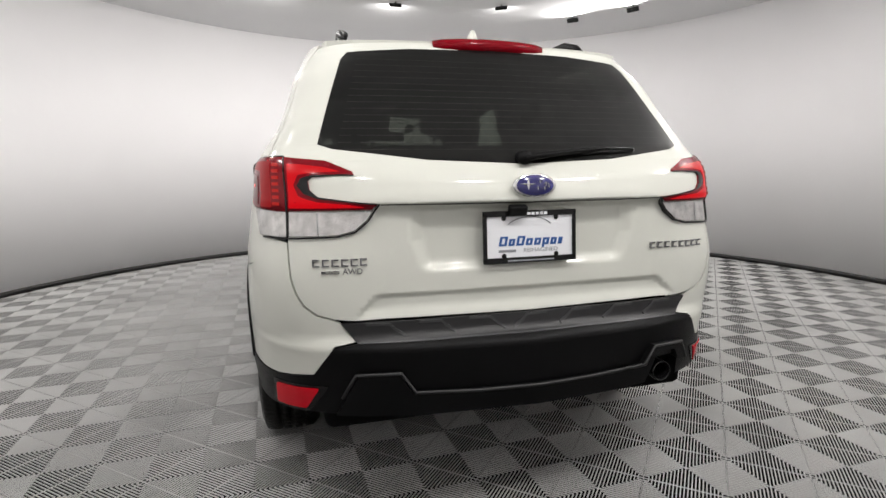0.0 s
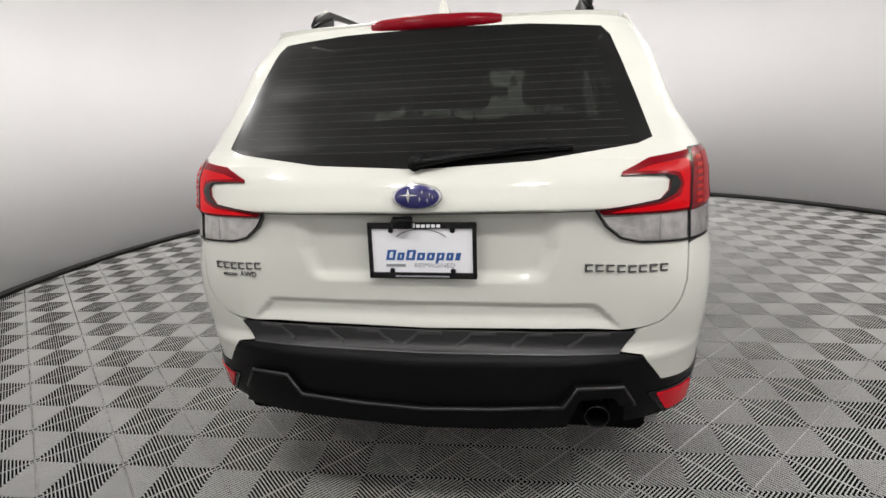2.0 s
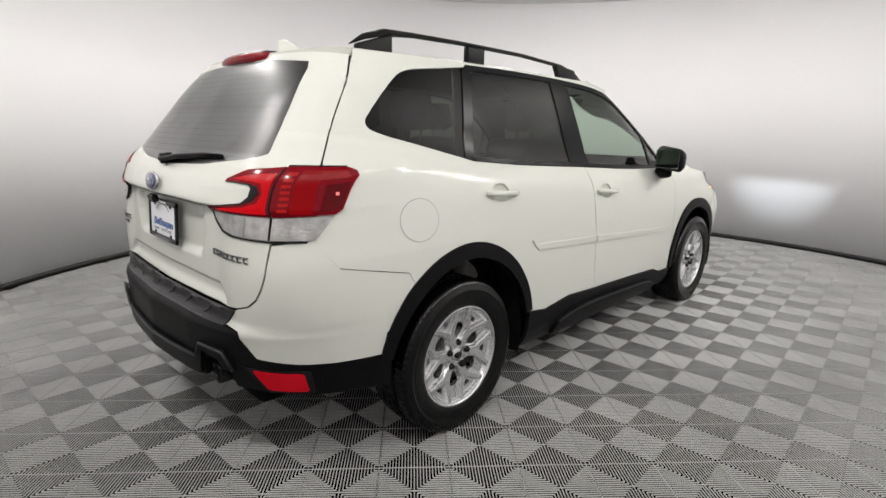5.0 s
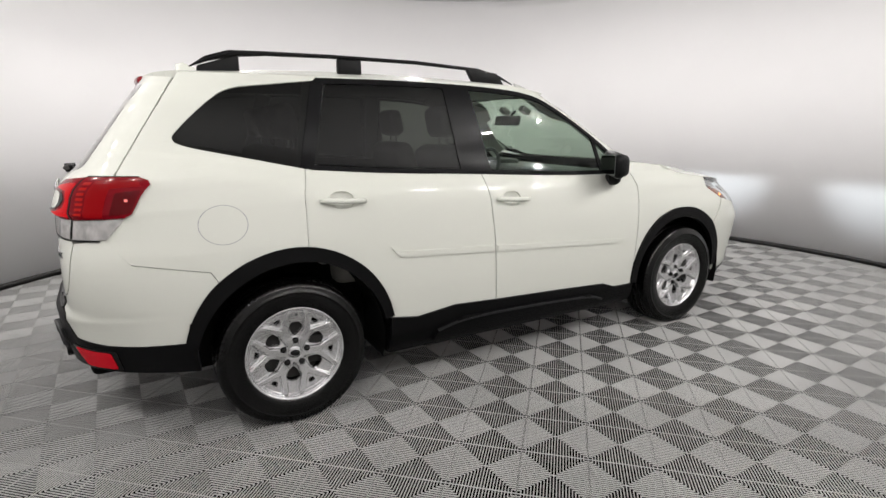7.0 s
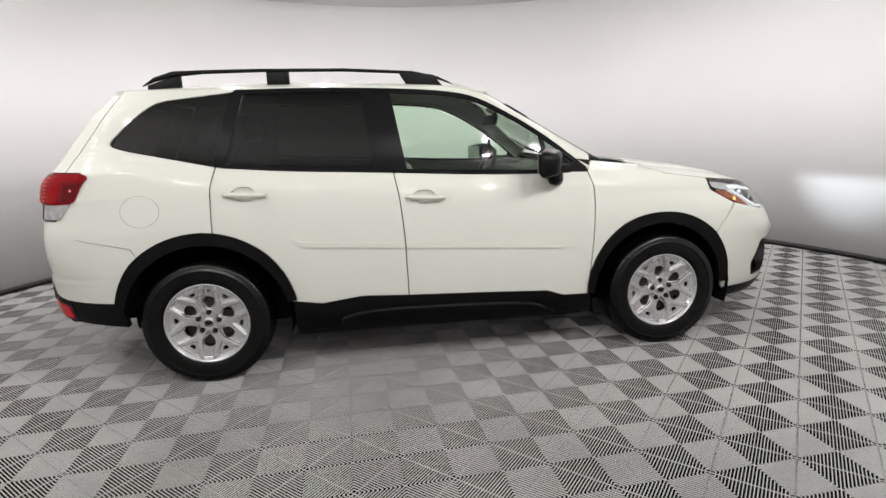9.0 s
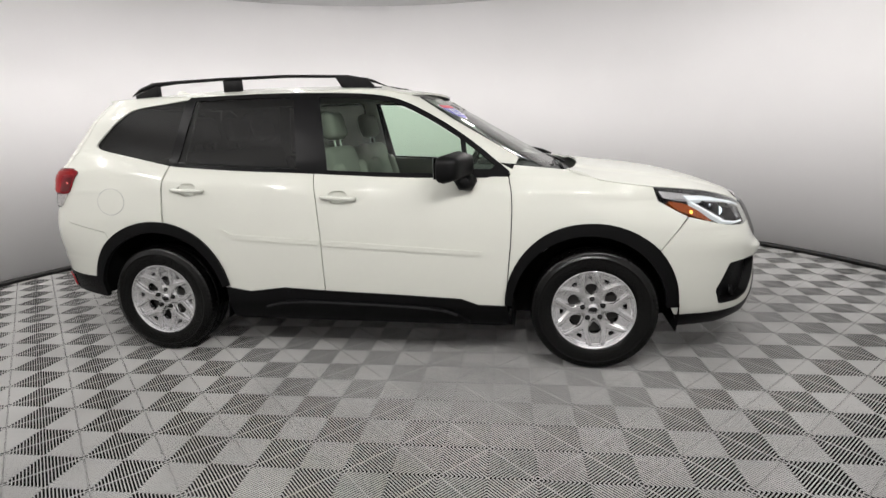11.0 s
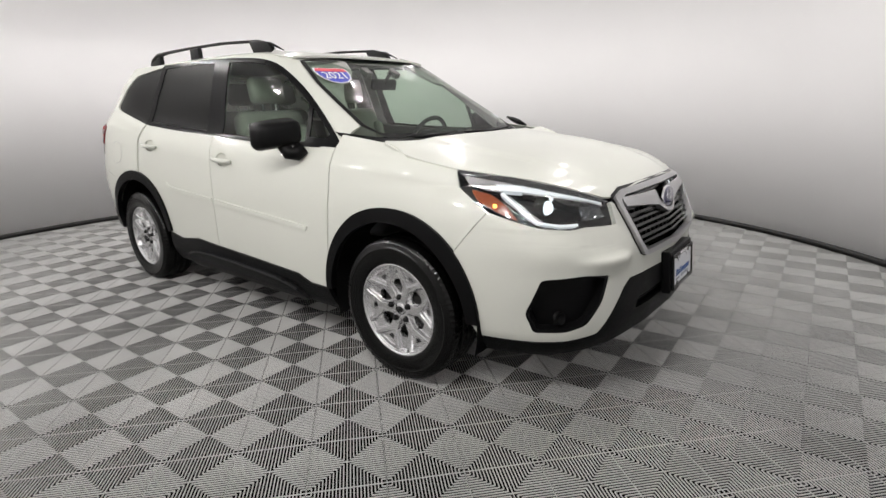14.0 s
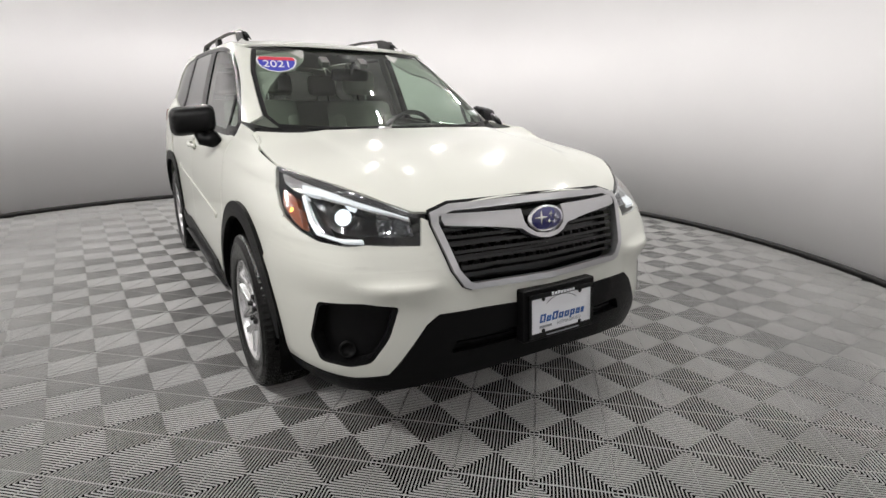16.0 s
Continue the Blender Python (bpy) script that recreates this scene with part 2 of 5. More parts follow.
tail_bow = curve((0.30, 0.20), (0.50, 0.19), (0.57, 0.185), (0.61, 0.17), (0.66, 0.09), (0.80, 0.055), (0.95, 0.08), (1.06, 0.11), (1.15, 0.08), (1.3, 0.07), (1.6, 0.10))
nose_bow = curve((0.2, -0.235), (0.60, -0.235), (0.70, -0.195), (0.80, -0.235), (1.1, -0.25))
SCREEN_BOW = -0.20


def side_y(x, z, cab=False):
    """Half width of the body at a station and a height."""
    w = width_at(x, z)
    if x < XC:
        a, n, bow = XC - rear_x(z), n_rear(z), tail_bow(z)
    elif cab:
        a, n, bow = screen_x(z) - 0.030 - XC, n_screen(z), SCREEN_BOW
    else:
        a, n, bow = nose_x(z) - XC, n_nose(z), nose_bow(z)
    y = 0.7 * w
    for _ in range(5):
        q = min(0.9999, abs(x - bow * y * y - XC) / a)
        y = 0.5 * y + 0.5 * w * (1 - q ** n) ** (1 / n)
    return y


SPAN = {}


def plan(end, z):
    """The half outline at a height, from the middle of one end round its corner to the flank: arc lengths and places."""
    key = (end, round(z * 400))
    if key in SPAN:
        return SPAN[key]
    if end == "tail":
        a, n, bow = rear_x(z) - XC, n_rear(z), tail_bow(z)
    elif end == "nose":
        a, n, bow = nose_x(z) - XC, n_nose(z), nose_bow(z)
    else:
        a, n, bow = screen_x(z) - 0.030 - XC, n_screen(z), SCREEN_BOW
    pts, run, s = [], [], 0.0
    stations = sorted({round(math.cos(i / 80 * math.pi / 2) ** (2 / n), 5) for i in range(80)} | {round(0.025 * i, 5) for i in range(35)}, reverse=True)
    for c in stations:
        k = max(0.0, 1 - c ** n) ** (1 / n)
        y = 0.85 * k
        for _ in range(4):
            x = XC + a * c + bow * y * y
            y = width_at(x, z) * k
        if pts:
            s += math.hypot(x - pts[-1][0], y - pts[-1][1])
        pts.append((x, y))
        run.append(s)
    SPAN[key] = (np.array(run), np.array(pts))
    return SPAN[key]


def wrap(end, off=0.0):
    """Surface of one end in (s, z): s runs along the outline from the middle, positive to the car's right."""
    def f(s, z):
        out = []
        for zq in (math.floor(z * 400) / 400, math.floor(z * 400) / 400 + 0.0025):
            run, pts = plan(end, zq)
            out.append((np.interp(abs(s), run, pts[:, 0]), np.interp(abs(s), run, pts[:, 1]), run, pts))
        k = z * 400 - math.floor(z * 400)
        x = out[0][0] * (1 - k) + out[1][0] * k
        y = out[0][1] * (1 - k) + out[1][1] * k
        v = Vector((x, -y if s > 0 else y, z))
        if off:
            run, pts = out[0][2], out[0][3]
            e = 0.004
            dx = np.interp(abs(s) + e, run, pts[:, 0]) - np.interp(max(0, abs(s) - e), run, pts[:, 0])
            dy = np.interp(abs(s) + e, run, pts[:, 1]) - np.interp(max(0, abs(s) - e), run, pts[:, 1])
            k = -1 if end == "tail" else 1
            d = Vector((k * dy, -k * dx, 0)).normalized()
            v += off * Vector((d.x, 0 if abs(s) < 1e-6 else (-d.y if s > 0 else d.y), 0))
        return v
    return f


def s_y(end, y, z):
    run, pts = plan(end, z)
    return math.copysign(float(np.interp(abs(y), pts[:, 1], run)), y)


def s_x(end, x, z):
    run, pts = plan(end, z)
    return float(np.interp(x, pts[:, 0], run) if end == "tail" else np.interp(-x, -pts[:, 0], run))


def flank(off=0.0, cab=False):
    return lambda x, z: Vector((x, -(side_y(x, z, cab) + off), z))


# ---------------------------------------------------------------- panels cut out of those surfaces
def rounded(pts, r=0.02, n=4):
    """A closed outline with its corners rounded off."""
    out = []
    for i, p in enumerate(pts):
        a, b, c = Vector(pts[i - 1]), Vector(p), Vector(pts[(i + 1) % len(pts)])
        k = min(r, 0.4 * (a - b).length, 0.4 * (c - b).length)
        u, v = b + (a - b).normalized() * k, b + (c - b).normalized() * k
        for j in range(n + 1):
            t = j / n
            out.append(tuple(u * (1 - t) ** 2 + b * 2 * t * (1 - t) + v * t * t))
    return out


def clip(poly, axis, value, sign):
    out = []
    for i, p in enumerate(poly):
        q = poly[i - 1]
        a, b = (q[axis] - value) * sign, (p[axis] - value) * sign
        if (a > 0) != (b > 0):
            t = a / (a - b)
            out.append((q[0] + t * (p[0] - q[0]), q[1] + t * (p[1] - q[1])))
        if b > 0:
            out.append(p)
    return out


def sheet(loops, surf, cell, depth, verts, faces, norms, inward):
    """Cut one outline (with holes) into cells, lay them on the surface and fold the rims inward."""
    flat = [p for loop in loops for p in loop]
    tris = tessellate_polygon([[Vector((p[0], p[1], 0)) for p in loop] for loop in loops])
    ids, fs, first = {}, [], len(verts)

    def vert(p):
        k = (round(p[0] * 2e4), round(p[1] * 2e4))
        if k not in ids:
            ids[k] = len(verts)
            v = surf(*p)
            e = 0.002
            n = (surf(p[0] + e, p[1]) - surf(p[0] - e, p[1])).cross(surf(p[0], p[1] + e) - surf(p[0], p[1] - e))
            verts.append(v)
            norms.append(n.normalized() if n.length > 1e-12 else Vector((0, 0, 1)))
        return ids[k]
    for tri in tris:
        poly = [flat[i] for i in tri]
        us, vs = [p[0] for p in poly], [p[1] for p in poly]
        u0, v0 = math.floor(min(us) / cell), math.floor(min(vs) / cell)
        for i in range(u0, math.floor(max(us) / cell) + 1):
            col = clip(clip(poly, 0, i * cell, 1), 0, (i + 1) * cell, -1)
            if not col:
                continue
            w0, w1 = min(p[1] for p in col), max(p[1] for p in col)
            for j in range(math.floor(w0 / cell), math.floor(w1 / cell) + 1):
                f = []
                for p in clip(clip(col, 1, j * cell, 1), 1, (j + 1) * cell, -1):
                    k = vert(p)
                    if k not in f:
                        f.append(k)
                if len(f) > 2:
                    fs.append(f)
    if not fs:
        return
    total, mid = Vector(), Vector()
    for f in fs:
        for i in range(1, len(f) - 1):
            total += (verts[f[i]] - verts[f[0]]).cross(verts[f[i + 1]] - verts[f[0]])
        mid += verts[f[0]] / len(fs)
    good = []
    for f in fs:
        n = Vector()
        for i in range(1, len(f) - 1):
            n += (verts[f[i]] - verts[f[0]]).cross(verts[f[i + 1]] - verts[f[0]])
        good.append((f, n))
    for k in range(first, len(verts)):
        if norms[k].dot(verts[k] - inward) < 0:
            norms[k] = -norms[k]
    fs = [f if n.dot(norms[f[0]]) > 0 else f[::-1] for f, n in good]
    faces += fs
    if depth:
        seen = {}
        for f in fs:
            for i in range(len(f)):
                e = (f[i - 1], f[i])
                k = (min(e), max(e))
                seen[k] = None if k in seen else e
        for e in seen.values():
            if e:
                p, q = verts[e[0]], verts[e[1]]
                r, t = q - depth * norms[e[1]], p - depth * norms[e[0]]
                n = (q - p).cross(norms[e[0]])
                n = n.normalized() if n.length > 1e-9 else norms[e[0]]
                k = len(verts)
                verts.extend((p.copy(), q.copy(), r, t))
                norms.extend((n, n, n, n))
                faces.append((k + 1, k, k + 3, k + 2))


def panel(name, outline, surf, material, parent=None, cell=0.045, depth=0.012, label="", left=False, inward=(0, 0, 0.6), holes=(), more=(), both=False):
    """One sheet part; left: mirrored to the car's left; more: further outlines in the same mesh; both: on either side of the middle."""
    vs, fs, ns = [], [], []
    for k, loop in enumerate([outline, *more]):
        sheet([loop, *holes] if k == 0 else [loop], surf, cell, depth, vs, fs, ns, Vector(inward))
    if left:
        vs = [Vector((v[0], -v[1], v[2])) for v in vs]
        ns = [Vector((n[0], -n[1], n[2])) for n in ns]
        fs = [tuple(f[::-1]) for f in fs]
    ob = mesh_ob(name, vs, fs, material, parent, label)
    ob.data.normals_split_custom_set_from_vertices([tuple(n) for n in ns])
    return ob


def strip(pts, width):
    """An open line of (u, v) widened to an outline."""
    a, b = [], []
    for i, p in enumerate(pts):
        d = (Vector(pts[min(i + 1, len(pts) - 1)]) - Vector(pts[max(i - 1, 0)])).normalized()
        n = Vector((-d.y, d.x)) * width / 2
        a.append(tuple(Vector(p) + n))
        b.append(tuple(Vector(p) - n))
    return a + b[::-1]


def mirrored(pts):
    """A half outline from the middle to the right, closed with its mirror image."""
    return pts + [(-p[0], p[1]) for p in pts[::-1] if abs(p[0]) > 1e-6]


def tube_into(bm, path, radius, n=8, closed=False, flat=1.0):
    path = [Vector(p) for p in path]
    rings = []
    for i, p in enumerate(path):
        a = path[i - 1] if i or closed else p
        b = path[(i + 1) % len(path)] if i + 1 < len(path) or closed else p
        d = (b - a).normalized()
        u = d.cross(Vector((0, 0, 1)))
        u = u.normalized() if u.length > 1e-4 else Vector((1, 0, 0))
        v = u.cross(d)
        r = radius[i] if isinstance(radius, (list, tuple)) else radius
        rings.append([bm.verts.new(p + r * (math.cos(2 * math.pi * k / n) * u + flat * math.sin(2 * math.pi * k / n) * v)) for k in range(n)])
    m = len(rings)
    for i in range(m if closed else m - 1):
        for k in range(n):
            bm.faces.new((rings[i][k], rings[i][(k + 1) % n], rings[(i + 1) % m][(k + 1) % n], rings[(i + 1) % m][k]))
    if not closed:
        bm.faces.new(rings[0][::-1])
        bm.faces.new(rings[-1])


def box_into(bm, x0, x1, y0, y1, z0, z1, bevel=0.0, m=None):
    r = bmesh.ops.create_cube(bm, size=1)
    for v in r["verts"]:
        v.co = Vector(((x0 + x1) / 2 + v.co.x * (x1 - x0), (y0 + y1) / 2 + v.co.y * (y1 - y0), (z0 + z1) / 2 + v.co.z * (z1 - z0)))
    vs = r["verts"]
    if bevel:
        es = list({e for v in vs for e in v.link_edges})
        b = bmesh.ops.bevel(bm, geom=es, offset=bevel, segments=3, profile=0.5, affect="EDGES")
        vs = list({v for f in b["faces"] for v in f.verts} | {v for v in vs if v.is_valid})
    if m is not None:
        bmesh.ops.transform(bm, matrix=m, verts=vs)
    return vs


def lathe_into(bm, profile, n, axis_m):
    """Turn (radius, height) stations round z, then place by the matrix."""
    rings = []
    for r, h in profile:
        if r < 1e-6:
            rings.append([bm.verts.new(axis_m @ Vector((0, 0, h)))])
        else:
            rings.append([bm.verts.new(axis_m @ Vector((r * math.cos(2 * math.pi * k / n), r * math.sin(2 * math.pi * k / n), h))) for k in range(n)])
    for a, b in zip(rings, rings[1:]):
        for k in range(n):
            q = [a[k % len(a)], a[(k + 1) % len(a)], b[(k + 1) % len(b)], b[k % len(b)]]
            q = [v for i, v in enumerate(q) if v not in q[:i]]
            if len(q) > 2:
                bm.faces.new(q)


def empty(name, parent=None):
    ob = new(name)
    if parent is not None:
        ob.parent = parent
    return ob


# ---------------------------------------------------------------- the car
car = tagged(empty("car"), "white pearl compact SUV with black lower cladding, lights on", "car")
T, N = "tail", "nose"


def ty(y, z):
    return (s_y(T, y, z), z)


def tx(x, z):
    return (s_x(T, x, z), z)


def ny(y, z):
    return (s_y(N, y, z), z)


def nx(x, z):
    return (s_x(N, x, z), z)


def arc(cx, cz, r, a0, a1, n):
    return [(cx + r * math.cos(radians(a0 + (a1 - a0) * i / n)), cz + r * math.sin(radians(a0 + (a1 - a0) * i / n))) for i in range(n + 1)]


def wrap_x(off):
    """The tail surface addressed by station and height."""
    return lambda x, z: wrap(T, off)(s_x(T, x, z), z)


def along(pts, far=0.025):
    """An open line with more stations on it."""
    out = []
    for p, q in zip(pts, pts[1:]):
        n = max(1, int(math.hypot(q[0] - p[0], q[1] - p[1]) / far))
        out += [(p[0] + (q[0] - p[0]) * k / n, p[1] + (q[1] - p[1]) * k / n) for k in range(n)]
    return out + [pts[-1]]


def soft(pts, times=2):
    """An open line with its corners cut twice, the ends kept."""
    for _ in range(times):
        out = [pts[0]]
        for p, q in zip(pts, pts[1:]):
            out += [(0.75 * p[0] + 0.25 * q[0], 0.75 * p[1] + 0.25 * q[1]), (0.25 * p[0] + 0.75 * q[0], 0.25 * p[1] + 0.75 * q[1])]
        pts = out + [pts[-1]]
    return pts


def fine(pts):
    return along(list(pts) + [pts[0]])[:-1]


HUB_R, HUB_F, HUB_Z = -1.335, 1.335, 0.345
ARC_R = (-1.317, 0.350, 0.472)
ARC_F = (1.305, 0.350, 0.456)

# upper window line and roof edge
DLO_TOP = [(0.604, 1.313), (0.295, 1.495), (0.123, 1.548), (-0.181, 1.573), (-0.69, 1.587), (-1.124, 1.581), (-1.366, 1.549), (-1.564, 1.459), (-1.664, 1.398)]
DLO_LOW = [(-1.713, 1.356), (-1.692, 1.319), (-1.514, 1.262), (-1.195, 1.192), (-0.841, 1.160), (-0.285, 1.133), (0.247, 1.100), (0.879, 1.086)]

roof_mid = curve((-1.86, 1.592), (-1.7, 1.622), (-1.4, 1.647), (-0.9, 1.662), (-0.3, 1.650), (0.15, 1.612), (0.42, 1.570))
roof_rim = curve((-1.86, 1.575), (-1.69, 1.602), (-0.7, 1.602), (-0.04, 1.600), (0.233, 1.568), (0.42, 1.53))


def roof_top(x, y):
    q = min(1.0, abs(y) / 0.615)
    return Vector((x, y, roof_mid(x) + (roof_rim(x) - roof_mid(x)) * q ** 3.2))


PILLAR_EDGE = [(0.20, 1.575), (0.33, 1.540), (0.54, 1.404), (0.74, 1.286), (0.92, 1.180)]   # front line of the A-pillar
hood_mid = curve((1.2, 1.130), (1.36, 1.112), (1.7, 1.068), (2.0, 1.005), (2.15, 0.953), (2.235, 0.910))
hood_rim = curve((1.2, 0.773), (1.632, 0.782), (1.758, 0.756), (1.878, 0.714), (1.992, 0.637), (2.09, 0.559), (2.147, 0.495), (2.19, 0.42), (2.24, 0.38))


hood_side = curve((1.2, 1.112), (1.36, 1.055), (1.632, 1.015), (1.758, 1.001), (1.878, 0.985), (1.992, 0.957), (2.09, 0.922), (2.147, 0.894), (2.19, 0.878), (2.24, 0.862))


def hood_top(x, y):
    q = min(1.0, abs(y) / hood_rim(x))
    fold = 0.012 * min(1.0, max(0.0, (0.68 - q) / 0.08)) * min(1.0, max(0.0, (2.2 - x) / 0.5))
    z = hood_mid(x) - 0.010
    return Vector((x, y, z + (hood_side(x) - z) * q ** 2.8 + fold))


# hood, roof, spoiler
hood_edge = [(1.275, 0), (1.26, 0.4), (1.215, 0.64), (1.185, 0.745), (1.205, 0.769), (1.36, 0.771), (1.632, 0.778), (1.758, 0.751), (1.878, 0.708), (1.992, 0.631), (2.09, 0.552), (2.147, 0.485), (2.168, 0.43), (2.184, 0.25), (2.190, 0.0)]
hood_line = [(x, -y) for x, y in hood_edge] + [(x, y) for x, y in hood_edge[-2:0:-1]]
panel("hood", hood_line, hood_top, M_PAINT, car, 0.05)
roof_edge = [(0.405, 0), (0.388, 0.25), (0.345, 0.45), (0.300, 0.572), (0.24, 0.60), (-0.04, 0.612), (-0.7, 0.612), (-1.675, 0.595), (-1.70, 0.40), (-1.715, 0)]
panel("roof", [(x, -y) for x, y in roof_edge] + [(x, y) for x, y in roof_edge[-2:0:-1]], roof_top, M_PAINT, car, 0.06)
spoil = [(-1.721, 0), (-1.706, 0.40), (-1.682, 0.595), (-1.73, 0.585), (-1.775, 0.50), (-1.812, 0.30), (-1.826, 0)]
panel("spoiler", [(x, -y) for x, y in spoil] + [(x, y) for x, y in spoil[-2:0:-1]], roof_top, M_PAINT, car, 0.05, 0.03)

# tailgate with its window
GLASS_T = [ty(0, 1.158), ty(0.317, 1.172), ty(0.60, 1.207), ty(0.643, 1.222), ty(0.60, 1.36), ty(0.545, 1.52), ty(0.52, 1.548), ty(0.30, 1.566), ty(0, 1.572)]
GATE_CORNER = [(0.555, 0.695), (0.620, 0.703), (0.668, 0.717), (0.705, 0.747), (0.726, 0.785), (0.738, 0.830), (0.742, 0.935)]
gate_half = [ty(0, 0.690), ty(0.30, 0.693), *[ty(y, z) for y, z in GATE_CORNER], ty(0.742, 1.165), tx(-1.972, 1.168), *[tx(*p) for p in along([(-1.951, 1.20), (-1.788, 1.45), (-1.709, 1.575)])], ty(0.50, 1.586), ty(0.3, 1.592), ty(0, 1.595)]


def step(v, a, b):
    t = min(1.0, max(0.0, (v - a) / (b - a)))
    return t * t * (3 - 2 * t)


def gate_skin(s, z):
    """Tailgate with its brow over the number plate, the plate recess and the low crease."""
    v = wrap(T)(s, z)
    y = abs(v.y)
    d = 0.016 * (1 - step(z, 1.030, 1.042)) * (1 - step(y, 0.46, 0.60))
    side = 0.385 - 0.35 * max(0.0, 0.93 - z)
    d += 0.022 * (1 - step(y, side - 0.05, side + 0.01)) * step(z, 0.825, 0.865) * (1 - step(z, 1.022, 1.040))
    d += 0.014 * (1 - step(z, 0.752, 0.772)) * (1 - step(y, 0.47 + (0.77 - z), 0.50 + (0.77 - z))) * step(z, 0.69, 0.73)
    v.x += d
    return v


tailgate = panel("tailgate", mirrored(gate_half), gate_skin, M_PAINT, car, 0.0125, 0.02, holes=[mirrored(GLASS_T)])
# thin black strip laid along the crease under the brow
panel("brow_crease_line", mirrored([ty(0, 1.0405), ty(0.25, 1.0405), ty(0.475, 1.0425), ty(0.475, 1.0395), ty(0.25, 1.0372), ty(0, 1.0372)]), lambda s, z: gate_skin(s, z) + Vector((-0.0012, 0, 0)), M_UNDER, tailgate, 0.02, 0.0)
panel("rear_window", mirrored(GLASS_T), wrap(T, 0.001), M_REARGLASS, tailgate, 0.06, 0.004, "dark tinted rear window with heater lines")

HANDLE_R, HANDLE_F = (-1.07, 1.040), (-0.104, 0.983)


def handle_cup(hx, hz, k=1.0):
    """Outline of the finger cup behind a door handle."""
    return rounded([(hx + k * u, hz + k * v) for u, v in ((-0.075, 0.012), (-0.040, 0.040), (0.030, 0.040), (0.062, 0.006), (0.040, -0.038), (-0.040, -0.036))], 0.022, 3)


for left in (False, True):
    P = dict(left=left)
    door_f = empty("front_door", car)
    door_r = empty("rear_door", car)
    panel("rear_quarter", [tx(*p) for p in fine([(-1.2495, 0.855), (-1.2485, 0.95), (-1.2435, 1.085), (-1.2195, 1.184), *soft([(-1.222, 1.186), (-1.514, 1.252), (-1.712, 1.294), (-1.752, 1.328), (-1.690, 1.389), (-1.608, 1.466), (-1.510, 1.536), (-1.366, 1.553), (-1.124, 1.581)]),
        (-1.1, 1.600), (-1.4, 1.598), (-1.685, 1.597), (-1.783, 1.45), (-1.945, 1.20), (-1.97, 1.10), (-2.014, 0.955), (-1.988, 0.908), (-1.940, 0.848), (-1.658, 0.789)] + arc(*ARC_R[:2], ARC_R[2] - 0.02, 130, 81.4, 10))], wrap(T), M_PAINT, car, 0.05, **P)
    panel("rear_door_skin", [(-1.216, 1.184), (-1.240, 1.085), (-1.245, 0.95), (-1.246, 0.855)] + arc(*ARC_R[:2], ARC_R[2] - 0.02, 81, 12, 14) + [(-0.84, 0.42), (-0.707, 0.412), (-0.485, 0.438), (-0.224, 0.426), (-0.225, 0.497), (-0.231, 0.762), (-0.250, 0.984), (-0.276, 1.128), (-0.841, 1.152)], flank(), M_PAINT, door_r, 0.05, holes=[handle_cup(*HANDLE_R)], **P)
    panel("front_door_skin", [(-0.270, 1.128), (-0.244, 0.984), (-0.225, 0.762), (-0.219, 0.497), (-0.218, 0.426), (0.22, 0.41), (0.60, 0.39), (0.70, 0.36), (0.85, 0.355), (0.868, 0.57), (0.881, 0.725), (0.888, 0.90), (0.884, 1.0), (0.868, 1.08), (0.247, 1.094)], flank(), M_PAINT, door_f, 0.05, holes=[handle_cup(*HANDLE_F)], **P)
    panel("front_fender", [(0.874, 1.082), (0.890, 1.0), (0.894, 0.90), (0.887, 0.725), (0.874, 0.57), (0.856, 0.36)] + arc(*ARC_F[:2], ARC_F[2] - 0.02, 165, 41.5, 14) + [(1.805, 0.858), (1.755, 0.883), (1.655, 0.940), (1.630, 1.009), (1.49, 1.030), (1.352, 1.050), (1.29, 1.085), (1.235, 1.105), (1.05, 1.126), (0.90, 1.142)], flank(), M_PAINT, car, 0.05, **P)
    panel("side_frame", soft([(0.884, 1.084)] + DLO_TOP[:6]) + [(-1.1, 1.585), (-1.1, 1.603), (-0.7, 1.603), (-0.04, 1.601), *PILLAR_EDGE], flank(0, True), M_PAINT, car, 0.05, **P)
    # windows
    panel("quarter_window", rounded([(-1.752, 1.330), (-1.715, 1.288), (-1.50, 1.238), (-1.215, 1.176), (-1.125, 1.580), (-1.36, 1.556), (-1.515, 1.538), (-1.615, 1.467), (-1.70, 1.388)], 0.02), flank(-0.004), M_TINT, car, 0.08, 0.004, "dark tinted window", **P)
    panel("rear_door_window", rounded([(-1.175, 1.205), (-0.84, 1.175), (-0.372, 1.150), (-0.418, 1.563), (-0.69, 1.570), (-1.065, 1.565)], 0.015), flank(-0.004, True), M_TINT, door_r, 0.08, 0.004, "dark tinted window", **P)
    panel("front_door_window", rounded([(-0.190, 1.140), (0.25, 1.116), (0.635, 1.102), (0.612, 1.275), (0.36, 1.432), (0.12, 1.527), (-0.18, 1.558), (-0.262, 1.560)], 0.04), flank(-0.004, True), M_CLEAR, door_f, 0.08, 0.004, "clear greenish window", **P)
    panel("front_quarter_window", [(0.640, 1.112), (0.800, 1.104), (0.815, 1.128), (0.622, 1.285)], flank(-0.004, True), M_CLEAR, door_f, 0.08, 0.004, "small clear corner window", **P)
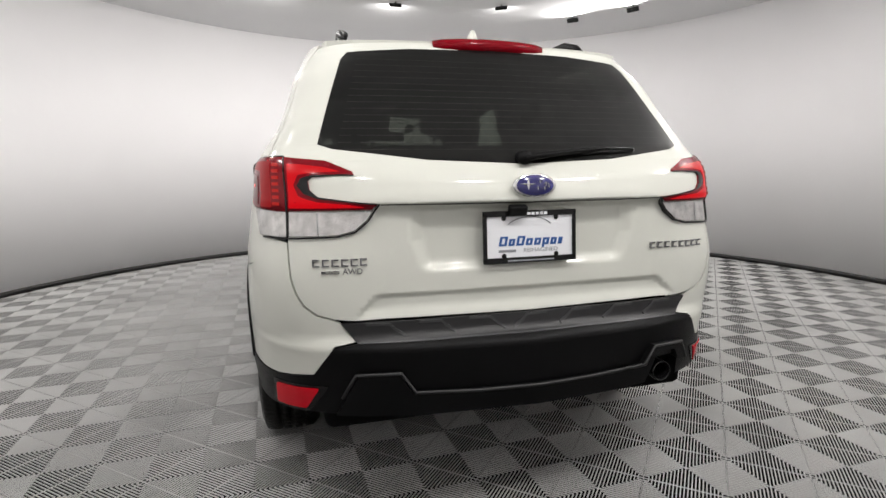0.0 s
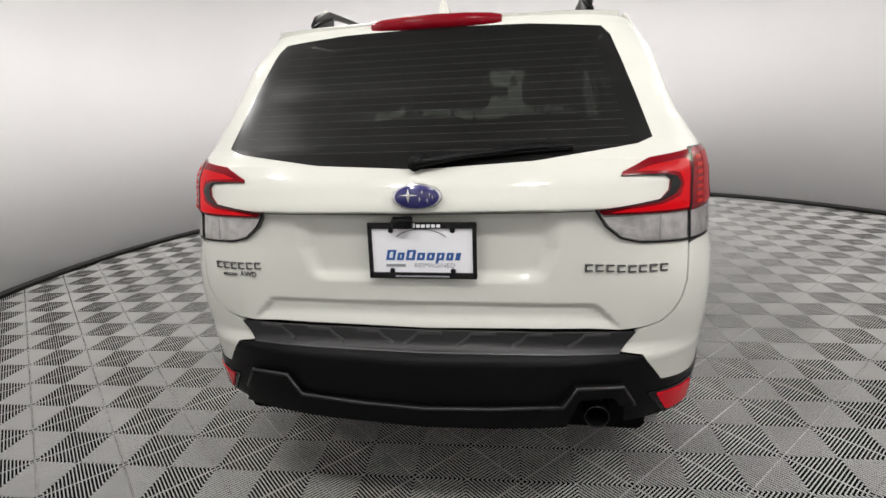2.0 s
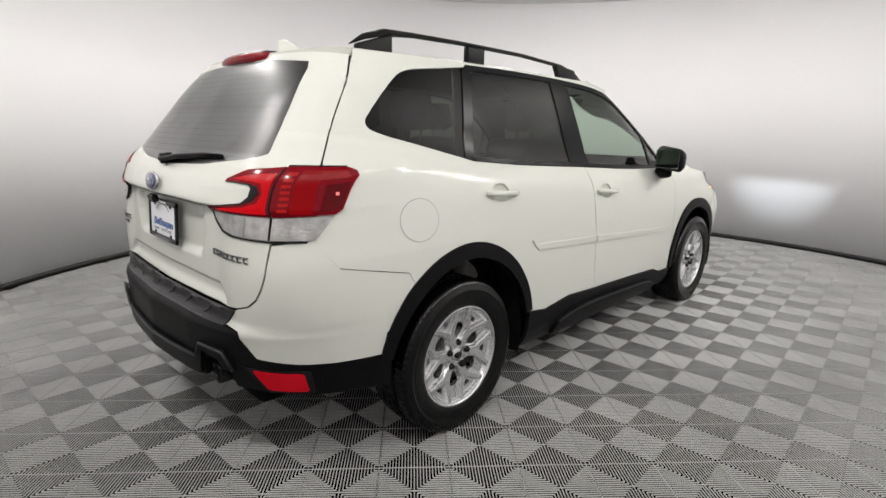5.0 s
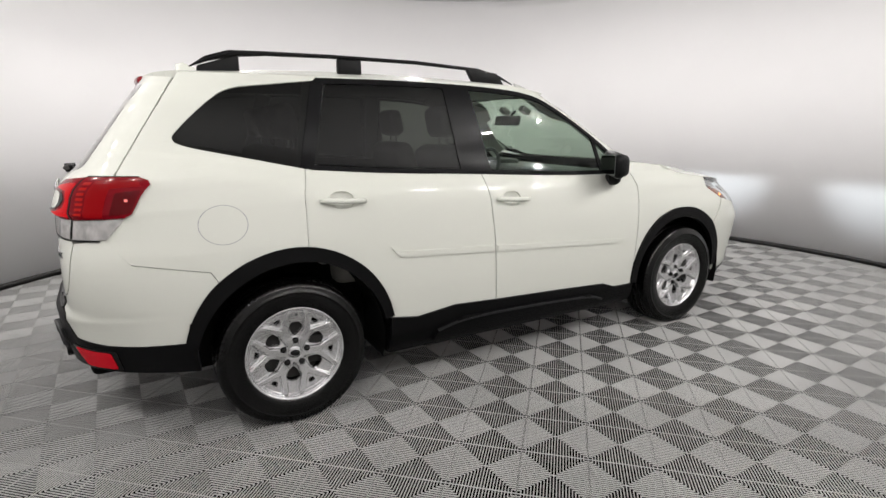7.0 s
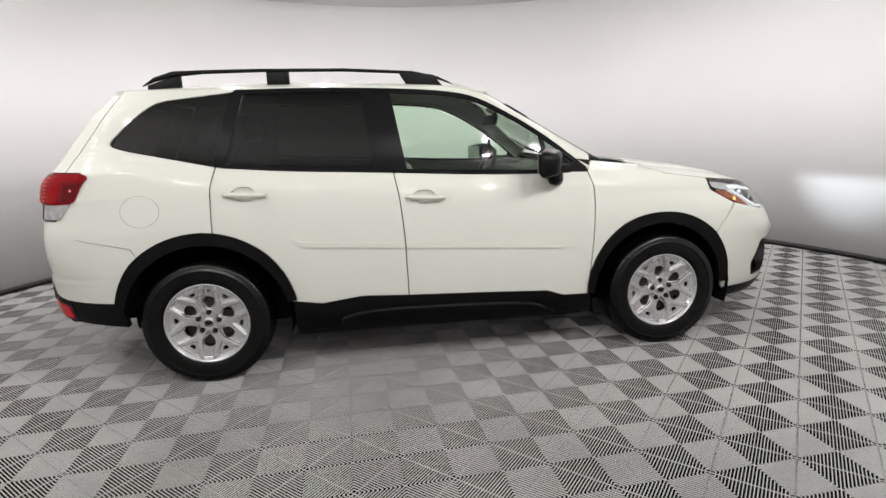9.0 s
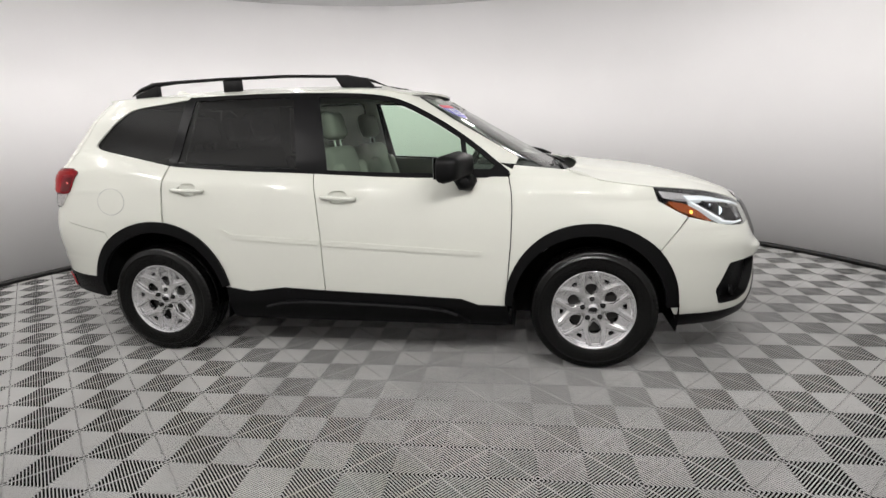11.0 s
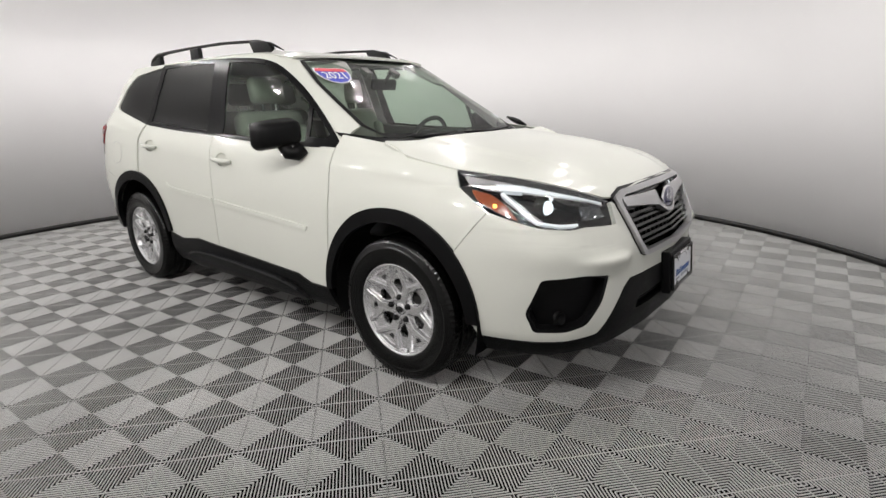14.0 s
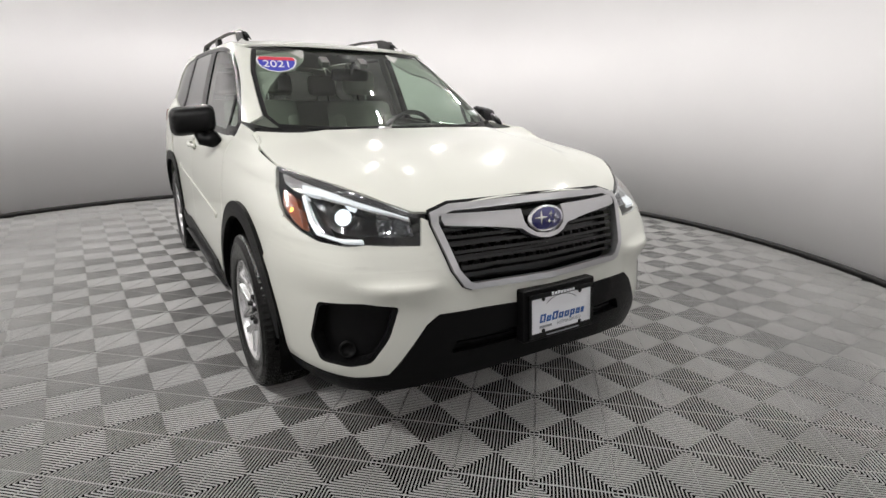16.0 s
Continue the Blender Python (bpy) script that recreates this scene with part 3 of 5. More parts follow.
    for nm, loop in (("rear_pillar_cover", strip([(-1.205, 1.185), (-1.10, 1.583)], 0.060)), ("middle_pillar_cover", [(-0.385, 1.133), (-0.192, 1.125), (-0.265, 1.572), (-0.425, 1.576)]), ("belt_trim", strip(soft(DLO_LOW[3:]), 0.022)), ("window_trim", strip(soft([(0.868, 1.096)] + DLO_TOP[:6]), 0.026)), ("sail_panel", [(0.880, 1.082), (0.800, 1.150), (0.770, 1.122), (0.640, 1.128), (0.612, 1.10)]), ("window_divider", strip([(0.634, 1.105), (0.607, 1.300)], 0.028))):
        panel(nm, loop, flank(0.002 if "trim" not in nm else 0.0035, True), M_TRIM, car, 0.06, 0.008, **P)
    # black sill, arches
    panel("sill_cladding", [(-0.86, 0.440), (-0.707, 0.417), (-0.485, 0.445), (-0.215, 0.431), (0.22, 0.415), (0.60, 0.397), (0.70, 0.363), (0.86, 0.36), (0.89, 0.23), (0.6, 0.23), (-0.86, 0.23)], flank(0.012), M_BLACK, car, 0.04, 0.02, **P)
    panel("sill_step", rounded([(-0.60, 0.330), (-0.44, 0.372), (0.10, 0.362), (0.48, 0.342), (0.60, 0.290), (0.66, 0.235), (-0.62, 0.235)], 0.03), flank(0.036), M_BLACK, car, 0.05, 0.04, **P)
    # paler, glossier strip stands in for the highlight along the step's top edge
    panel("step_highlight", strip(soft([(-0.60, 0.326), (-0.44, 0.369), (0.10, 0.359), (0.48, 0.339), (0.58, 0.30)]), 0.010), flank(0.040), M_PAD, car, 0.03, 0.012, **P)
    for (cx, cz, r), name, inner in ((ARC_R, "rear_arch_trim", 0.036), (ARC_F, "front_arch_trim", 0.040)):
        a0, a1 = (12, 165) if cx < 0 else (2, 178)
        swell = ([12, 45, 90, 135, 165], [0.012, 0.025, 0.033, 0.033, 0.015]) if cx < 0 else ([2, 20, 45, 70, 90, 120, 150, 178], [0.022, 0.031, 0.040, 0.033, 0.027, 0.026, 0.012, 0.0])
        rim_line = [((cx + (u - cx) * k, cz + (v - cz) * k)) for u, v in arc(cx, cz, r, a0, a1, 30) for k in [1 + float(np.interp(math.degrees(math.atan2(v - cz, u - cx)), *swell)) / r]]
        panel(name, rim_line + arc(cx, cz, r - inner, a1, a0, 30), flank(0.016), M_BLACK, car, 0.04, 0.03, **P)



def nose_skin(s, z):
    """Front bumper with the shelf above the fog recess and the hollow beneath the lamp."""
    v = wrap(N)(s, z)
    y = abs(v.y)
    d = 0.008 * math.exp(-((z - 0.665) / 0.03) ** 2) * step(y, 0.42, 0.55) * (1 - step(y, 0.62, 0.74))
    d -= 0.010 * math.exp(-((z - 0.725) / 0.04) ** 2) * step(y, 0.38, 0.6) * (1 - step(y, 0.62, 0.76))
    d += 0.020 * (1 - step(z, 0.668, 0.690)) * step(z, 0.57, 0.665) * step(y, 0.42, 0.52) * (1 - step(y, 0.60, 0.74))
    v.x += d
    return v


# rear bumper
for left in (False, True):
    panel("rear_bumper_corner", [*[tx(*p) for p in along([(-1.660, 0.786), (-1.937, 0.844), (-1.985, 0.904), (-2.012, 0.950)])], *[ty(y + 0.0055, z - 0.004) for y, z in GATE_CORNER[:0:-1]], ty(0.606, 0.691), ty(0.562, 0.634), ty(0.625, 0.622), ty(0.661, 0.570), ty(0.687, 0.530), tx(-2.056, 0.509), tx(-1.941, 0.500), tx(-1.775, 0.495), tx(-1.76, 0.58)] + [tx(*p) for p in arc(*ARC_R[:2], ARC_R[2] - 0.02, 150, 130, 4)], wrap(T), M_PAINT, car, 0.03, left=left)
low = [ty(0, 0.63), ty(0.560, 0.630), ty(0.625, 0.619), ty(0.661, 0.567), ty(0.687, 0.527), tx(-2.056, 0.506), tx(-1.941, 0.497), tx(-1.74, 0.491), tx(-1.735, 0.358), tx(-2.0, 0.385), ty(0.70, 0.402), ty(0.5, 0.400), ty(0, 0.392)]
low_right = low[:-2] + [ty(0.585, 0.402), ty(0.575, 0.468), ty(0.550, 0.490), ty(0.455, 0.490), ty(0.430, 0.468), ty(0.412, 0.398), low[-1]]
rear_bumper = panel("rear_bumper", low_right + [(-p[0], p[1]) for p in low[::-1] if abs(p[0]) > 1e-6], wrap(T, 0.004), M_BLACK, car, 0.03, 0.03)
panel("painted_edge", mirrored([ty(0, 0.6370), ty(0.556, 0.6350), ty(0.556, 0.6310), ty(0, 0.6330)]), wrap(T, 0.0085), M_RIB, rear_bumper, 0.03, 0.01)
panel("step_pad", mirrored([ty(0, 0.690), ty(0.602, 0.690), ty(0.558, 0.634), ty(0, 0.637)]), wrap(T, 0.006), M_PAD, rear_bumper, 0.02, 0.01)

# nose
GR_OUT = [ny(0, 0.925), ny(0.36, 0.918), ny(0.435, 0.895), ny(0.44, 0.86), ny(0.40, 0.71), ny(0.365, 0.655), ny(0.34, 0.645), ny(0, 0.640)]
nose_half = [ny(0, 0.637), ny(0.345, 0.642), ny(0.37, 0.652), ny(0.405, 0.71), ny(0.445, 0.868), ny(0.464, 0.878), ny(0.485, 0.793), ny(0.581, 0.797), ny(0.646, 0.802), ny(0.70, 0.796), nx(2.016, 0.805), nx(1.909, 0.831), *[nx(*p) for p in along([(1.812, 0.856), (1.6355, 0.637)])]] + [nx(*p) for p in arc(*ARC_F[:2], ARC_F[2] - 0.02, 40.9, 2, 8)] + [nx(1.765, 0.318), nx(2.0, 0.322), ny(0.70, 0.331), ny(0.61, 0.358), ny(0.559, 0.442), ny(0.494, 0.537), ny(0.452, 0.568), ny(0.303, 0.570), ny(0, 0.563)]
FOG = rounded([ny(0.788, 0.604), ny(0.684, 0.620), ny(0.578, 0.607), ny(0.610, 0.497), ny(0.660, 0.402), ny(0.712, 0.374), ny(0.776, 0.368), ny(0.800, 0.453)], 0.02)
DRL_TOP = [nx(1.81, 0.946), nx(1.891, 0.943), nx(2.0, 0.930), ny(0.549, 0.901), ny(0.50, 0.884)]
DRL_SIDE = [nx(1.835, 0.925), nx(1.942, 0.860), nx(2.004, 0.824), ny(0.72, 0.811), ny(0.66, 0.811)]
for left in (False, True):
    sy = 1 if left else -1
    bumper = panel("front_bumper_skin", nose_half, nose_skin, M_PAINT, car, 0.02, 0.02, left=left, holes=[FOG])
    panel("fog_recess", FOG, wrap(N, -0.045), M_BLACK, bumper, 0.04, 0.0, left=left)
    panel("recess_rim", FOG, wrap(N, -0.001), M_BLACK, bumper, 0.05, 0.045, left=left, holes=[[tuple(Vector(p) * 0.90 + Vector(ny(0.735, 0.52)) * 0.10) for p in FOG]])
    bm = bmesh.new()
    c = wrap(N, -0.04)(*ny(0.735, 0.425))
    lathe_into(bm, [(0.0, 0.004), (0.016, 0.006), (0.022, 0.012), (0.027, 0.018), (0.031, 0.0)], 24, pose(c.x, sy * abs(c.y), c.z, 0, 80, -20 * sy * -1))
    part("fog_blank", bm, M_BLACK, bumper, smooth=True)
    LAMP_TOP = [nx(1.630, 1.012), nx(1.758, 1.000), nx(1.878, 0.985), nx(1.992, 0.956), ny(0.559, 0.920), ny(0.495, 0.892), ny(0.468, 0.880)]
    LAMP = LAMP_TOP + [ny(0.488, 0.796), ny(0.581, 0.800), ny(0.646, 0.805), ny(0.700, 0.799), nx(2.016, 0.808), nx(1.909, 0.834), nx(1.76, 0.882), nx(1.654, 0.942)]
    BROW = LAMP_TOP + [ny(0.482, 0.877), ny(0.593, 0.914), nx(1.969, 0.942), nx(1.801, 0.974), nx(1.658, 0.995)]
    headlight = empty("headlight", car)
    panel("housing", LAMP, wrap(N, -0.11), M_GLOSS, headlight, 0.04, 0.0, left=left)
    panel("brow", BROW, wrap(N, -0.004), M_BROW, headlight, 0.03, 0.05, left=left)
    panel("silver_reflector", [nx(1.664, 0.988), nx(1.80, 0.969), nx(1.87, 0.957), nx(1.83, 0.926), nx(1.76, 0.934), nx(1.69, 0.952)], wrap(N, -0.02), M_CHROME, headlight, 0.03, 0.03, left=left)
    panel("amber_marker", rounded([nx(1.705, 0.936), nx(1.80, 0.918), nx(1.852, 0.893), nx(1.940, 0.826), nx(1.852, 0.853), nx(1.755, 0.890)], 0.012), wrap(N, -0.012), M_AMBER, headlight, 0.03, 0.03, left=left)
    panel("amber_bulb", rounded([nx(1.822, 0.886), nx(1.836, 0.886), nx(1.836, 0.872), nx(1.822, 0.872)], 0.005, 3), wrap(N, -0.010), M_AMBERLIT, headlight, 0.03, 0.004, left=left)
    panel("running_lamp", strip(DRL_TOP, 0.024), wrap(N, -0.014), M_DRL, headlight, 0.03, 0.03, left=left, more=[strip(DRL_SIDE[:3], 0.020), strip(DRL_SIDE[2:], 0.009)])
    panel("chrome_bezel", strip([(p[0], p[1] - 0.018) for p in DRL_TOP[1:]], 0.008), wrap(N, -0.02), M_CHROME, headlight, 0.03, 0.03, left=left, more=[strip([nx(1.868, 0.912), nx(1.965, 0.856), nx(2.02, 0.826)], 0.010)])
    c = Vector((BEAM.x - 0.034, sy * BEAM.y, BEAM.z))
    bm = bmesh.new()
    lathe_into(bm, [(0.0, 0.030), (0.013, 0.028), (0.023, 0.020), (0.029, 0.006)], 24, pose(c.x, c.y, c.z, 0, 88, sy * 6))
    part("beam_lens", bm, M_BULB, headlight, "lit white projector lens", True)
    bm = bmesh.new()
    lathe_into(bm, [(0.029, 0.004), (0.033, 0.010), (0.037, 0.010), (0.042, -0.03)], 24, pose(c.x, c.y, c.z, 0, 88, sy * 6))
    part("lens_ring", bm, M_GLOSS, headlight, smooth=True)
    # stepped high-beam reflector beside the projector
    bm = bmesh.new()
    for i in range(15):
        for j in range(6):
            p = wrap(N, -0.040)(*ny(0.606 - 0.0075 * i, 0.862 - 0.0085 * j))
            box_into(bm, -0.005, 0.003, -0.0034, 0.0034, -0.0036, 0.0036, 0, pose(p.x, sy * abs(p.y), p.z, 0, random.uniform(-60, 40), sy * random.uniform(-40, 70)))
    part("facet_reflector", bm, M_FACET, headlight)
    panel("lens_cover", LAMP, wrap(N, 0.001), M_COVER, headlight, 0.04, 0.01, left=left)
    # the plate inside the lamp that cuts the beam off level
    bm = bmesh.new()
    box_into(bm, BEAM.x + 0.006, BEAM.x + 0.0068, sy * BEAM.y - 0.0036, sy * BEAM.y + 0.0036, BEAM.z - 0.00022, BEAM.z + 0.0034)
    part("beam_shield", bm, M_WHITE, headlight)

grille = empty("grille", car)
GR_IN = [ny(0, 0.902), ny(0.355, 0.897), ny(0.408, 0.882), ny(0.416, 0.862), ny(0.378, 0.715), ny(0.348, 0.674), ny(0.33, 0.665), ny(0, 0.662)]
panel("chrome_surround", mirrored(GR_OUT), wrap(N, 0.020), M_SATIN, grille, 0.03, 0.03, holes=[mirrored(GR_IN)])
panel("grille_back", mirrored(GR_OUT), wrap(N, -0.05), M_GLOSS, grille, 0.05, 0.0)
# the dark gap round the surround is laid on as a black strip
for left in (False, True):
    panel("grille_gap_line", strip(GR_OUT, 0.012), wrap(N, 0.004), M_GLOSS, grille, 0.03, 0.01, left=left)
panel("wing_bar", mirrored([ny(0, 0.781), ny(0.04, 0.785), ny(0.075, 0.798), ny(0.108, 0.820), ny(0.22, 0.836), ny(0.398, 0.855), ny(0.406, 0.872), ny(0.398, 0.890), ny(0.25, 0.886), ny(0.094, 0.884), ny(0.093, 0.845), ny(0.082, 0.822), ny(0.05, 0.802), ny(0, 0.796)]), wrap(N, 0.022), M_SATIN, grille, 0.02, 0.03)
for i in range(7):
    z = 0.835 - 0.024 * i
    w = min(0.41, 0.352 + (z - 0.68) * 0.34)
    panel("grille_slat", mirrored([ny(0, z + 0.005), ny(w, z + 0.005), ny(w, z - 0.005), ny(0, z - 0.005)]), wrap(N, -0.002), M_SLAT, grille, 0.03, 0.03)
bm = bmesh.new()
for i in range(15):
    for k in range(3):
        y, z = -0.336 + 0.048 * i, 0.811 - 0.048 * k
        if abs(y) < 0.33 + (z - 0.70) * 0.4:
            p = wrap(N, -0.030)(*ny(-y, z))
            box_into(bm, p.x - 0.008, p.x + 0.008, p.y - 0.011, p.y + 0.011, p.z - 0.010, p.z + 0.010, 0.003)
part("grille_stud", bm, M_BLACK, grille)["kind"] = "stuff"


def emblem(parent, m, rx, ry):
    """Oval badge: chrome rim, dark blue enamel, one large and five small four-pointed stars."""
    b = empty("badge", parent)
    for name, k, h0, h1, mt in (("badge_rim", 1.0, 0.0, 0.007, M_CHROME), ("badge_field", 0.9, 0.004, 0.0085, M_NAVY)):
        bm = bmesh.new()
        lathe_into(bm, [(1.0, h0), (0.985, h1 * 0.7), (0.93, h1), (0.0, h1 + 0.001)], 48, m @ Matrix.Diagonal((rx * k, ry * k, 1, 1)))
        part(name, bm, mt, b, smooth=True)
    bm = bmesh.new()
    for sx, sz, r in ((-0.33, 0.10, 0.40), (0.22, 0.30, 0.17), (0.50, 0.12, 0.17), (0.12, -0.22, 0.17), (0.42, -0.28, 0.17), (0.62, -0.08, 0.15)):
        ring = []
        for k in range(8):
            q = r if k % 2 == 0 else r * 0.22
            ring.append(bm.verts.new(m @ Vector((rx * (sx + q * math.cos(k * math.pi / 4)), ry * (sz + 1.3 * q * math.sin(k * math.pi / 4)), 0.0105))))
        bm.faces.new(ring)
        top = bm.verts.new(m @ Vector((rx * sx, ry * sz, 0.0125)))
        for k in range(8):
            bm.faces.new((ring[k], ring[(k + 1) % 8], top))
    part("badge_stars", bm, M_CHROME, b)


def facing(v, way):
    """Pose of a plate at v whose face looks along way, its x axis to the viewer's right."""
    n = Vector(way).normalized()
    r = Vector((0, 0, 1)).cross(n).normalized()
    u = n.cross(r)
    return Matrix.Translation(v) @ Matrix((r, u, n)).transposed().to_4x4()


emblem(grille, facing(Vector((2.262, 0, 0.845)), (1, 0, 0.12)), 0.083, 0.048)
emblem(tailgate, facing(Vector((rear_x(1.088) - 0.014, 0, 1.09)), (-1, 0, 0.15)), 0.072, 0.037)
low = [ny(0, 0.561), ny(0.303, 0.568), ny(0.450, 0.566), ny(0.491, 0.535), ny(0.556, 0.440), ny(0.607, 0.355), ny(0.70, 0.328), nx(2.0, 0.319), nx(1.765, 0.315), nx(1.775, 0.236), nx(2.0, 0.242), ny(0.66, 0.268), ny(0.50, 0.306), ny(0.40, 0.325), ny(0, 0.350)]
INTAKE = rounded(mirrored([ny(0, 0.484), ny(0.392, 0.472), ny(0.414, 0.424), ny(0, 0.438)]), 0.012)
front_lower = panel("front_bumper_lower", mirrored(low), wrap(N, 0.004), M_BLACK, car, 0.03, 0.03, holes=[INTAKE])
panel("lower_intake", mirrored([ny(0, 0.52), ny(0.45, 0.51), ny(0.47, 0.40), ny(0, 0.40)]), wrap(N, -0.035), M_UNDER, front_lower, 0.06, 0.0)
for i in range(2):
    z = 0.447 + 0.014 * i
    panel("intake_slat", mirrored([ny(0, z + 0.004), ny(0.38, z + 0.002), ny(0.38, z - 0.006), ny(0, z - 0.004)]), wrap(N, -0.02), M_BLACK, front_lower, 0.08, 0.02)

# windscreen
SC = "screen"
WS = [(s_y(SC, y, z), z) for y, z in [(0, 1.10), (0.35, 1.104), (0.60, 1.118)] + [(side_y(x, z, True) - 0.004, z) for x, z in PILLAR_EDGE[:0:-1]] + [(0.45, 1.552), (0.25, 1.566), (0, 1.572)]]
panel("windscreen", mirrored(WS), wrap(SC), M_SCREEN, car, 0.08, 0.004)

# tail lamps
random.seed(7)
for left in (False, True):
    tail_light = empty("tail_light", car)
    NOTCH = [ty(0.546, 1.130), ty(0.60, 1.130), ty(0.664, 1.126), ty(0.677, 1.114), ty(0.673, 1.087), ty(0.649, 1.066), ty(0.56, 1.053), ty(0.484, 1.044)]
    SHADE = [ty(0.575, 1.1315), ty(0.664, 1.130), ty(0.694, 1.122), ty(0.706, 1.100), ty(0.688, 1.076), ty(0.650, 1.061), ty(0.56, 1.0495), ty(0.487, 1.0405)]
    GATE_RED = [ty(0.738, 1.185), ty(0.623, 1.172), ty(0.550, 1.139)] + NOTCH + [ty(0.50, 1.028), ty(0.738, 1.024)]
    BODY_RED = [ty(0.742, 1.185), tx(-2.0, 1.186), tx(-1.868, 1.183), tx(-1.840, 1.172), tx(-1.836, 1.155), tx(-1.910, 1.045), tx(-1.935, 1.030), ty(0.742, 1.024)]
    panel("gate_lens", GATE_RED, wrap(T, 0.006), M_RED, tail_light, 0.03, 0.02, left=left)
    panel("body_lens", BODY_RED, wrap(T, 0.007), M_RED, tail_light, 0.03, 0.02, left=left)
    panel("black_edge", NOTCH + SHADE[::-1], wrap(T, 0.0078), M_GLOSS, tail_light, 0.03, 0.006, left=left)
    panel("light_guide", rounded([ty(0.585, 1.140), ty(0.63, 1.153), ty(0.705, 1.163), ty(0.732, 1.163), ty(0.732, 1.033), ty(0.520, 1.034), ty(0.57, 1.043), ty(0.656, 1.052), ty(0.703, 1.068), ty(0.716, 1.10), ty(0.704, 1.131), ty(0.665, 1.137)], 0.004, 2), wrap(T, 0.0070), M_REDLIT, tail_light, 0.02, 0.003, "lit red light guide", left=left)
    for i in range(7):
        z = 1.046 + 0.0195 * i
        panel("brake_diode", [(s_y(T, 0.742, z) + u, z + v) for u, v in ((0.022, 0.0048), (0.052, 0.0048), (0.052, -0.0048), (0.022, -0.0048))], wrap(T, 0.0084), M_REDDIODE, tail_light, 0.03, 0.003, "lit red diode bar", left=left)
    panel("marker_chamber", rounded([tx(-1.955, 1.128), tx(-1.868, 1.135), tx(-1.916, 1.048), tx(-1.985, 1.040)], 0.006), wrap(T, 0.0084), M_REDDARK, tail_light, 0.03, 0.003, "dark red side marker chamber", left=left)
    panel("lit_band", rounded([(s_y(T, 0.742, 1.174) + 0.060, 1.174), tx(-1.876, 1.174), tx(-1.866, 1.150), tx(-1.972, 1.143), tx(-2.006, 1.034), (s_y(T, 0.742, 1.034) + 0.060, 1.034)], 0.006, 2), wrap(T, 0.0078), M_REDBAND, tail_light, 0.02, 0.003, "lit red band", left=left)
    panel("marker_bulb", rounded([tx(-1.930, 1.103), tx(-1.918, 1.103), tx(-1.918, 1.092), tx(-1.930, 1.092)], 0.004, 3), wrap(T, 0.0092), M_REDSPOT, tail_light, 0.03, 0.003, "lit red marker bulb", left=left)
    panel("lens_joint", strip([ty(0.740, 1.183), ty(0.740, 0.950)], 0.005), wrap(T, 0.0080), M_GLOSS, tail_light, 0.03, 0.008, left=left)
    panel("gate_clear_lens", [ty(0.486, 1.041), ty(0.50, 1.025), ty(0.738, 1.021), ty(0.738, 0.950), ty(0.60, 0.955), ty(0.553, 0.967), ty(0.515, 0.998)], wrap(T, 0.004), M_LENS, tail_light, 0.02, 0.02, left=left)
    panel("body_clear_lens", [ty(0.742, 1.021), tx(-1.940, 1.027), tx(-2.008, 0.948), ty(0.742, 0.949)], wrap(T, 0.005), M_LENS, tail_light, 0.02, 0.02, left=left)
    panel("lens_trim", strip([ty(0.480, 1.042), ty(0.510, 0.995), ty(0.550, 0.962), ty(0.60, 0.950), ty(0.74, 0.944), tx(-2.03, 0.943)], 0.0055), wrap(T, 0.0050), M_GLOSS, tail_light, 0.03, 0.015, left=left)
    panel("lens_trim", strip([ty(0.740, 1.188), tx(-2.0, 1.188), tx(-1.872, 1.185)], 0.004), wrap(T, 0.0045), M_GLOSS, tail_light, 0.03, 0.012, left=left)
    panel("lens_rib", strip([ty(0.655, 1.018), ty(0.655, 0.955)], 0.004), wrap(T, 0.0052), M_SATIN, tail_light, 0.02, 0.004, left=left)
    panel("corner_reflector", rounded([ty(0.668, 0.487), tx(-2.050, 0.476), tx(-2.030, 0.404), ty(0.706, 0.414)], 0.010), wrap(T, 0.012), M_REFLEX, rear_bumper, 0.03, 0.012, "red corner reflector", left=left)
    panel("reflector_surround", rounded([ty(0.640, 0.497), tx(-2.03, 0.486), tx(-2.01, 0.393), ty(0.700, 0.402)], 0.012), wrap(T, 0.0085), M_GLOSS, rear_bumper, 0.03, 0.012, left=left)

# high brake lamp, roof fin, rear bumper bar, exhaust
bm = bmesh.new()
tube_into(bm, [(-1.806 - 0.022 * (1 - (y / 0.24) ** 2), y, 1.583 + 0.008 * (1 - (y / 0.24) ** 2)) for y in (-0.212, -0.18, -0.10, 0, 0.10, 0.18, 0.212)], [0.020, 0.024, 0.025, 0.025, 0.025, 0.024, 0.020], 14, flat=0.95)
part("high_brake_lamp", bm, M_RED, car, "red high brake lamp in the spoiler", True)
bm = bmesh.new()
prof = [(-1.66, 0.004, 0.030), (-1.655, 0.066, 0.022), (-1.62, 0.072, 0.020), (-1.58, 0.052, 0.026), (-1.53, 0.022, 0.030), (-1.48, 0.004, 0.022)]
rows = []
for x, h, w in prof:
    zb = roof_top(x, 0).z - 0.004
    rows.append([bm.verts.new((x, w * c, zb + h * k)) for c, k in ((-1, 0), (-0.8, 0.35), (-0.3, 0.85), (0, 1), (0.3, 0.85), (0.8, 0.35), (1, 0))])
for a, b in zip(rows, rows[1:]):
    for k in range(6):
        bm.faces.new((a[k], a[k + 1], b[k + 1], b[k]))
bm.faces.new(rows[0][::-1])
bm.faces.new(rows[-1])
part("roof_fin", bm, M_PAINT, car, "white shark-fin aerial", True)
